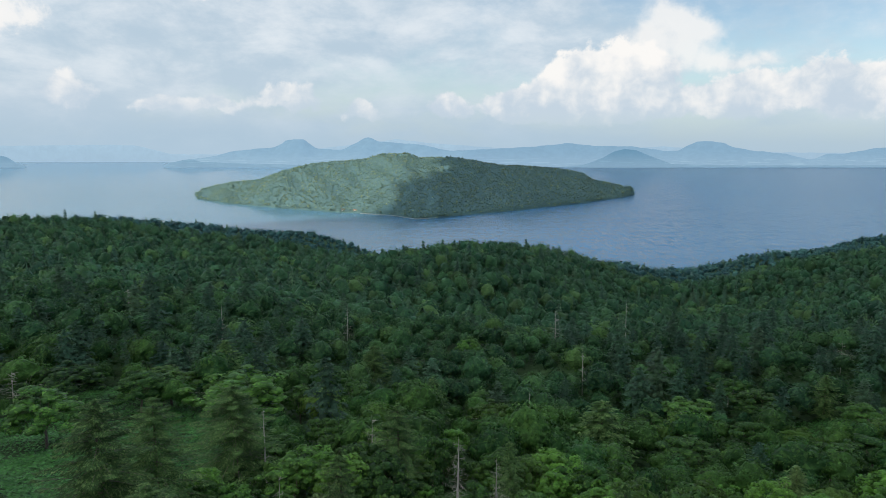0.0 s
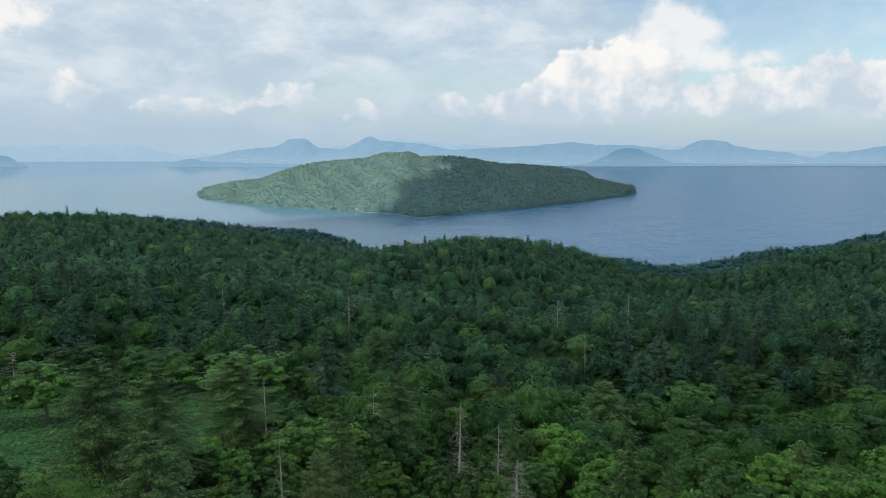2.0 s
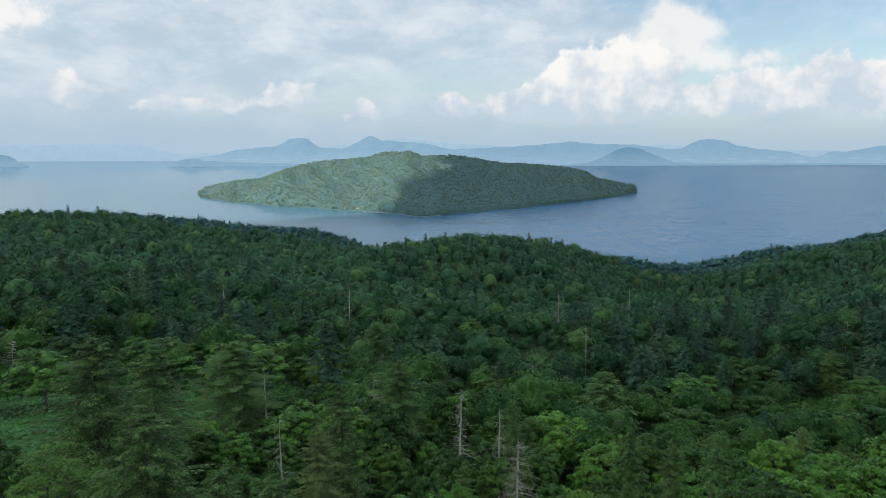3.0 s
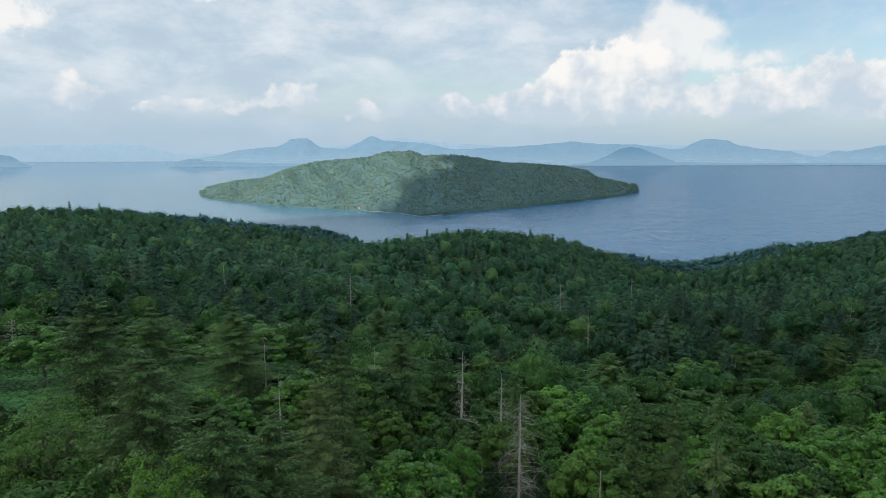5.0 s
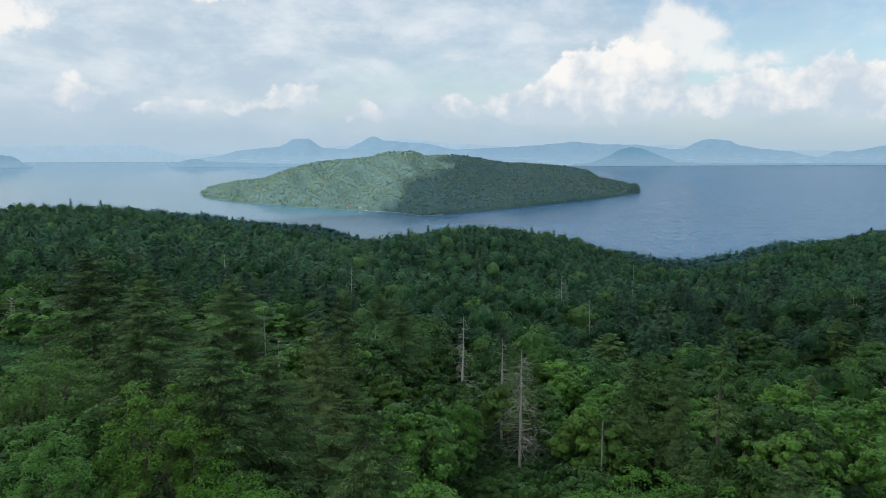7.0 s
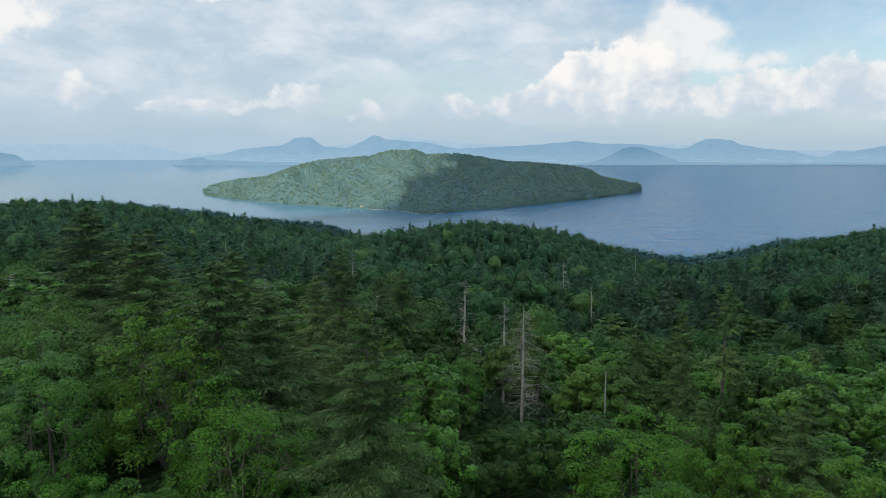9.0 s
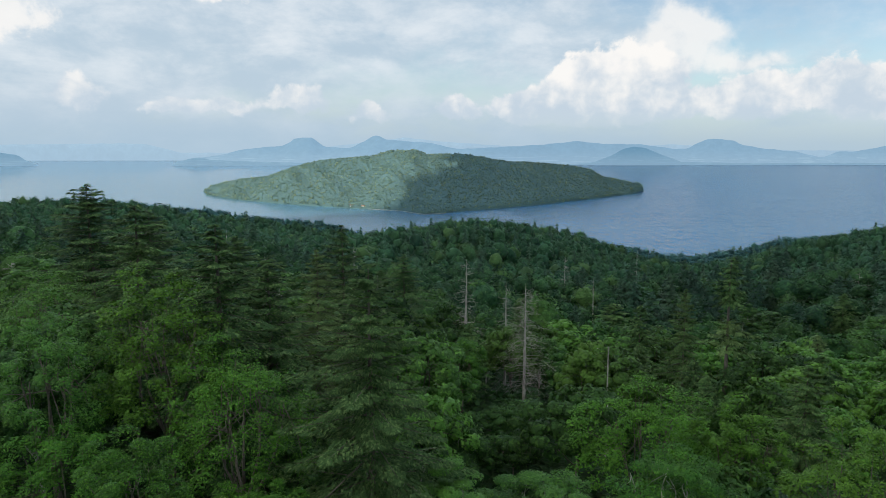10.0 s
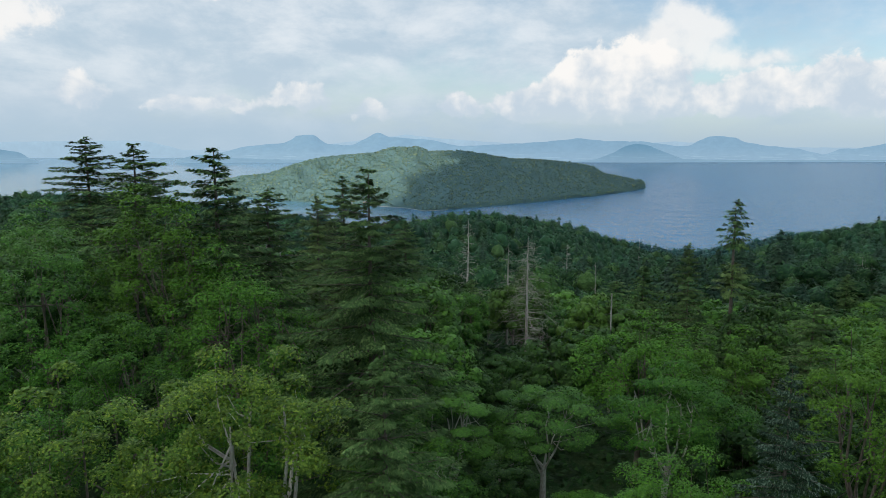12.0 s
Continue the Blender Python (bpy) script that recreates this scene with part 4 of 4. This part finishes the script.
def far_crown(seed, grid, n, size, radius=4.6, height=11.0, clumps=22, bulge=0.40, core=0.93, lift=0.0, deep=0.44, belly=2.2, rag=0.08):
    """A rounded crown of heaped clumps, as a lumpy shell with ragged tufts close over it."""
    r = np.random.default_rng(seed)
    rows, cols = grid
    k = np.arange(clumps) + 0.5
    up = 1 - 1.5 * k / clumps
    th = k * 2.39996 + r.normal(0, 0.3, clumps)
    ring = np.sqrt(np.clip(1 - up * up, 0, 1))
    side = 1 + 0.16 * np.sin(2 * th + r.uniform(0, 6)) + 0.12 * np.sin(3 * th + r.uniform(0, 6))
    C = np.stack([ring * np.cos(th) * side, ring * np.sin(th) * side, up], 1) * r.uniform(0.52, 0.80, clumps)[:, None]
    R = bulge * r.uniform(0.65, 1.15, clumps)
    a, t = np.meshgrid(np.linspace(0.0, belly, rows + 1)[1:], np.arange(cols) * 2 * np.pi / cols, indexing="ij")
    t = t + (np.arange(rows) % 2)[:, None] * np.pi / cols
    d = np.stack([np.sin(a) * np.cos(t), np.sin(a) * np.sin(t), np.cos(a)], -1).reshape(-1, 3)
    d = np.concatenate([[[0, 0, 1.0]], d])
    b = d @ C.T
    q = b * b - (np.sum(C * C, 1) - R * R)[None]
    far = np.where(q > 0, b + np.sqrt(np.maximum(q, 0)), 0.45).max(1)
    high = height * deep
    top = height - high * 0.98
    V = d * far[:, None] * core * [radius, radius, high] + [0, 0, top]
    F = [(0, 1 + j, 1 + (j + 1) % cols) for j in range(cols)]
    for i in range(rows - 1):
        for j in range(cols):
            p, o = 1 + i * cols + j, 1 + i * cols + (j + 1) % cols
            F += [(p, p + cols, o), (o, p + cols, o + cols)]
    F = np.array(F)
    N = np.zeros_like(V)
    fn = np.cross(V[F[:, 1]] - V[F[:, 0]], V[F[:, 2]] - V[F[:, 0]])
    for c in range(3):
        np.add.at(N, F[:, c], fn)
    S = unit(unit(N) + 0.15 * d + [0, 0, lift])
    if n:
        own = r.integers(0, clumps, n)
        e = unit(r.normal(0, 1, (n, 3)) + 1.3 * unit(C[own]) + [0, 0, 0.45])
        at = (C[own] + e * R[own][:, None] * r.uniform(0.94 - rag, 1.0 + rag, (n, 1))) * [radius, radius, high] + [0, 0, top]
        V2, F2, S2 = chips(at, unit(1.3 * e + 0.3 * unit(C[own]) + [0, 0, lift]), size, r)
        V, F, S = np.concatenate([V, V2]), np.concatenate([F, F2 + len(V)]), np.concatenate([S, S2])
    return V, facing(F, V, S), S


def far_fir(seed, tiers, points, height=13.0, radius=3.2):
    r = np.random.default_rng(seed)
    V, F = [], []
    for i in range(tiers):
        f = (i + 1) / tiers
        zt = height * (1 - 0.88 * (f - 1 / tiers))
        zb = height * (1 - 0.88 * f) - 0.3
        b = len(V)
        V.append((0, 0, zt))
        for j in range(points * 2):
            t = 2 * math.pi * j / (points * 2) + i
            rad = radius * (0.15 + 0.85 * f ** 0.8) * (r.uniform(0.85, 1.2) if j % 2 else r.uniform(0.40, 0.6))
            V.append((rad * math.cos(t), rad * math.sin(t), zb + (0.0 if j % 2 else height * 0.05) + r.uniform(-0.2, 0.2)))
        F += [(b, b + 1 + j, b + 1 + (j + 1) % (points * 2)) for j in range(points * 2)]
    V, F = np.array(V), np.array(F)
    S = unit(V * [1, 1, 0] + 1e-6) * 0.8 + [0, 0, 0.75]
    S = unit(S)
    return V, facing(F, V, S), S


def woods(label, x, y, z, crowns, firs, share, low, high, fir_low, fir_high, name="woods", leaf=None, sizes=(0.85, 1.15)):
    is_fir = rng.random(len(x)) < share
    for flag, forms, mat, lo, hi, unit_h, word in ((False, crowns, leaf or M_WOODS, low, high, 11.0, "broadleaf woods"), (True, firs, M_WOODS_FIR, fir_low, fir_high, 13.0, "conifer woods")):
        m = is_fir == flag
        if not m.any():
            continue
        n = int(m.sum())
        h = rng.uniform(lo, hi, n)
        V, F, T, S = joined(forms, x[m], y[m], z[m] - 0.3, h / unit_h * rng.uniform(*sizes, n), rng.integers(0, len(forms), n), rng.uniform(0.85, 1.15, n))
        me = mesh(name, V, F, mat, T, normals=S)
        tagged(new(name, me), label + (", conifers" if flag else ", broadleaf crowns"), "woods", kind="stuff")


def free(x, y):
    """Where no tree stands yet."""
    ok = np.ones(len(x), bool)
    for a, b, r in taken:
        ok &= (x - a) ** 2 + (y - b) ** 2 > (r + 2.0) ** 2
    return ok


def on_view(x, y, slope, pad):
    return np.abs(x) < slope * y + pad


X, Y = scatter(-150, 150, -130, 12, 9.0)
m = (X ** 2 + Y ** 2 > 9 ** 2) & ((Y < 4) | (np.abs(X) > 14))
woods("mixed forest on the slope behind", X[m], Y[m], land(X[m], Y[m]), [far_crown(560 + i, (5, 12), 300, 0.6, clumps=34, bulge=0.28, core=0.8, rag=0.2) for i in range(4)], [far_fir(570 + i, 7, 7) for i in range(3)],
      0.2, 5.0, 8.0, 8.0, 11.0)
X, Y = scatter(-240, 240, 116, 330, 8.4)
for y0, y1, count, size, leaf in ((100, 185, 900, 0.40, M_WOODS_NEAR), (185, 340, 380, 0.56, M_WOODS)):
    m = on_view(X, Y, 0.66, 12) & ~in_meadow(X, Y) & free(X, Y) & (Y >= y0) & (Y < y1)
    woods("dense mixed forest on the slope below", X[m], Y[m], land(X[m], Y[m]), [far_crown(400 + i, (7, 16), count, size, clumps=46, bulge=0.25, core=0.80, rag=0.22, height=10.5, radius=4.5 + 0.25 * (i % 3), deep=0.40) for i in range(7)],
          [conifer(420 + i, 13.0, 4.2, 0.85, 5.0, 0.80, 0.24, low=0.06, fine=False)[1] for i in range(5)], firs_here(X[m], Y[m]) * 0.9, 6.5, 13.0, 10.5, 17.0, leaf=leaf, sizes=(0.72, 1.22))
X, Y = scatter(-600, 600, 328, 880, 10.6)
m = on_view(X, Y, 0.66, 20) & (land(X, Y) > 2)
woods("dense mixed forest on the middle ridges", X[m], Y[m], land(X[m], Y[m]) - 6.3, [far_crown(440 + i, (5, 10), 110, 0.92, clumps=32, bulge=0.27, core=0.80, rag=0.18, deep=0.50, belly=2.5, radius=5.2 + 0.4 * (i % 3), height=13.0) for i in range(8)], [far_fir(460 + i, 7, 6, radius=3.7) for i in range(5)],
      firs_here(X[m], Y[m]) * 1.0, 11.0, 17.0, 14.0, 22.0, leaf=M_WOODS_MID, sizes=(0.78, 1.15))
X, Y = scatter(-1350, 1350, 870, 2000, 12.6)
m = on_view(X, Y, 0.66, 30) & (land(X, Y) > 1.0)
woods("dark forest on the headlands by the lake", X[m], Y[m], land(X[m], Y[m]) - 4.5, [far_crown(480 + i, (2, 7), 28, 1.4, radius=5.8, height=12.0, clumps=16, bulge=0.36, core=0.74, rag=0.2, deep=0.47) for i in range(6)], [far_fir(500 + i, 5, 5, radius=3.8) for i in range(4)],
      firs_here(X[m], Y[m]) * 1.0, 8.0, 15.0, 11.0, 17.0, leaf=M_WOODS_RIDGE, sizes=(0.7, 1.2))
X, Y = scatter(-1230, 950, 2630, 3460, 9.6)
Z = island_height(X, Y)
m = Z > lake_level(X, Y) + 2.5
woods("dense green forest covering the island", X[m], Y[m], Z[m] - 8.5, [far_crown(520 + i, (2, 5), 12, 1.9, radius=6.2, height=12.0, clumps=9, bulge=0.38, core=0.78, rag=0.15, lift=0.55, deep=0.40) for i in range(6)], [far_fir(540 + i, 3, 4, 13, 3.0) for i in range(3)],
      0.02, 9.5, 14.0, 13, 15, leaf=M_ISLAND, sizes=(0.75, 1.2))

# low bamboo grass on the clearings
gx, gy = [], []
for cx, cy, a, b in MEADOWS:
    n = int(a * b * 40)
    t, q = rng.uniform(0, 6.283, n), np.sqrt(rng.uniform(0, 1, n)) * 1.28
    gx.append(cx + a * q * np.cos(t))
    gy.append(cy + b * q * np.sin(t))
gx, gy = np.concatenate(gx), np.concatenate(gy)
at = np.stack([gx, gy, rough_land(gx, gy) + rng.uniform(0.15, 0.7, len(gx))], 1)
tagged(new("bamboo_grass", mesh("bamboo_grass", *chips(at, np.repeat([[0, 0, 1.0]], len(at), 0), 0.44, rng)[:2], M_GRASS)),
       "low bright green bamboo grass in clearings", "grass", kind="stuff")

# shrubs and ferns on the floor of the near forest
n = 66000
t = rng.uniform(0, 1, n) ** 0.6
gy = 8 + 112 * t
gy[52000:] = 110 + 130 * t[52000:]
gx = rng.uniform(-1, 1, n) * (0.68 * gy + 8)
keep = ~in_meadow(gx, gy, 0.95)
gx, gy = gx[keep], gy[keep]
hump = 0.5 + 0.5 * np.sin(gx * 0.9 + 2 * np.sin(gy * 0.5)) * np.sin(gy * 0.8 + gx * 0.3)
at = np.stack([gx, gy, rough_land(gx, gy) + rng.uniform(0.1, 0.5, len(gx)) + 1.6 * hump * rng.uniform(0.3, 1.0, len(gx))], 1)
V, F, S = chips(at, unit(np.stack([rng.normal(0, 0.3, len(at)), rng.normal(0, 0.3, len(at)), np.ones(len(at))], 1)), (0.17 + gy * 0.006)[:, None], rng)
tagged(new("undergrowth", mesh("undergrowth", V, F, M_SHRUB, normals=S)), "low green shrubs and ferns under the trees", "shrubs", kind="stuff")

# pale landing and shingle bank at the island's foot
bank = [(-330, 2786), (-250, 2752), (-190, 2726), (-140, 2672), (-104, 2636), (-60, 2650), (-20, 2672)]
tagged(new("shingle_bank", mesh("shingle_bank", *tubes([[(x, y, lake_level(x, y) + 0.2, 1.5) for x, y in bank]], 6), M_SHINGLE)), "pale shingle bank along the island shore", "bank", kind="structure")


def hut(x, y, z, w, turn):
    root = new("hut")
    root.matrix_world = pose(x, y, z, 0, 0, turn)
    tagged(root, "small white hut by the island shore", "hut")
    b = w * 0.6
    V = [(-w, -b, -4), (w, -b, -4), (w, b, -4), (-w, b, -4), (-w, -b, 5), (w, -b, 5), (w, b, 5), (-w, b, 5)]
    part("wall", mesh("wall", V, np.array([(0, 1, 5, 4), (1, 2, 6, 5), (2, 3, 7, 6), (3, 0, 4, 7)]), M_PAINT), root)
    o = 0.6
    R = [(-w - o, -b - o, 4.8), (w + o, -b - o, 4.8), (w + o, b + o, 4.8), (-w - o, b + o, 4.8), (-w - o, 0, 8), (w + o, 0, 8)]
    part("roof", mesh("roof", R, [np.array([(0, 1, 5, 4), (2, 3, 4, 5)]), np.array([(0, 4, 3), (1, 2, 5)])], M_ROOF), root)


hut(-400, 2818, 21, 7, 10)
hut(-352, 2800, 20, 6, -12)
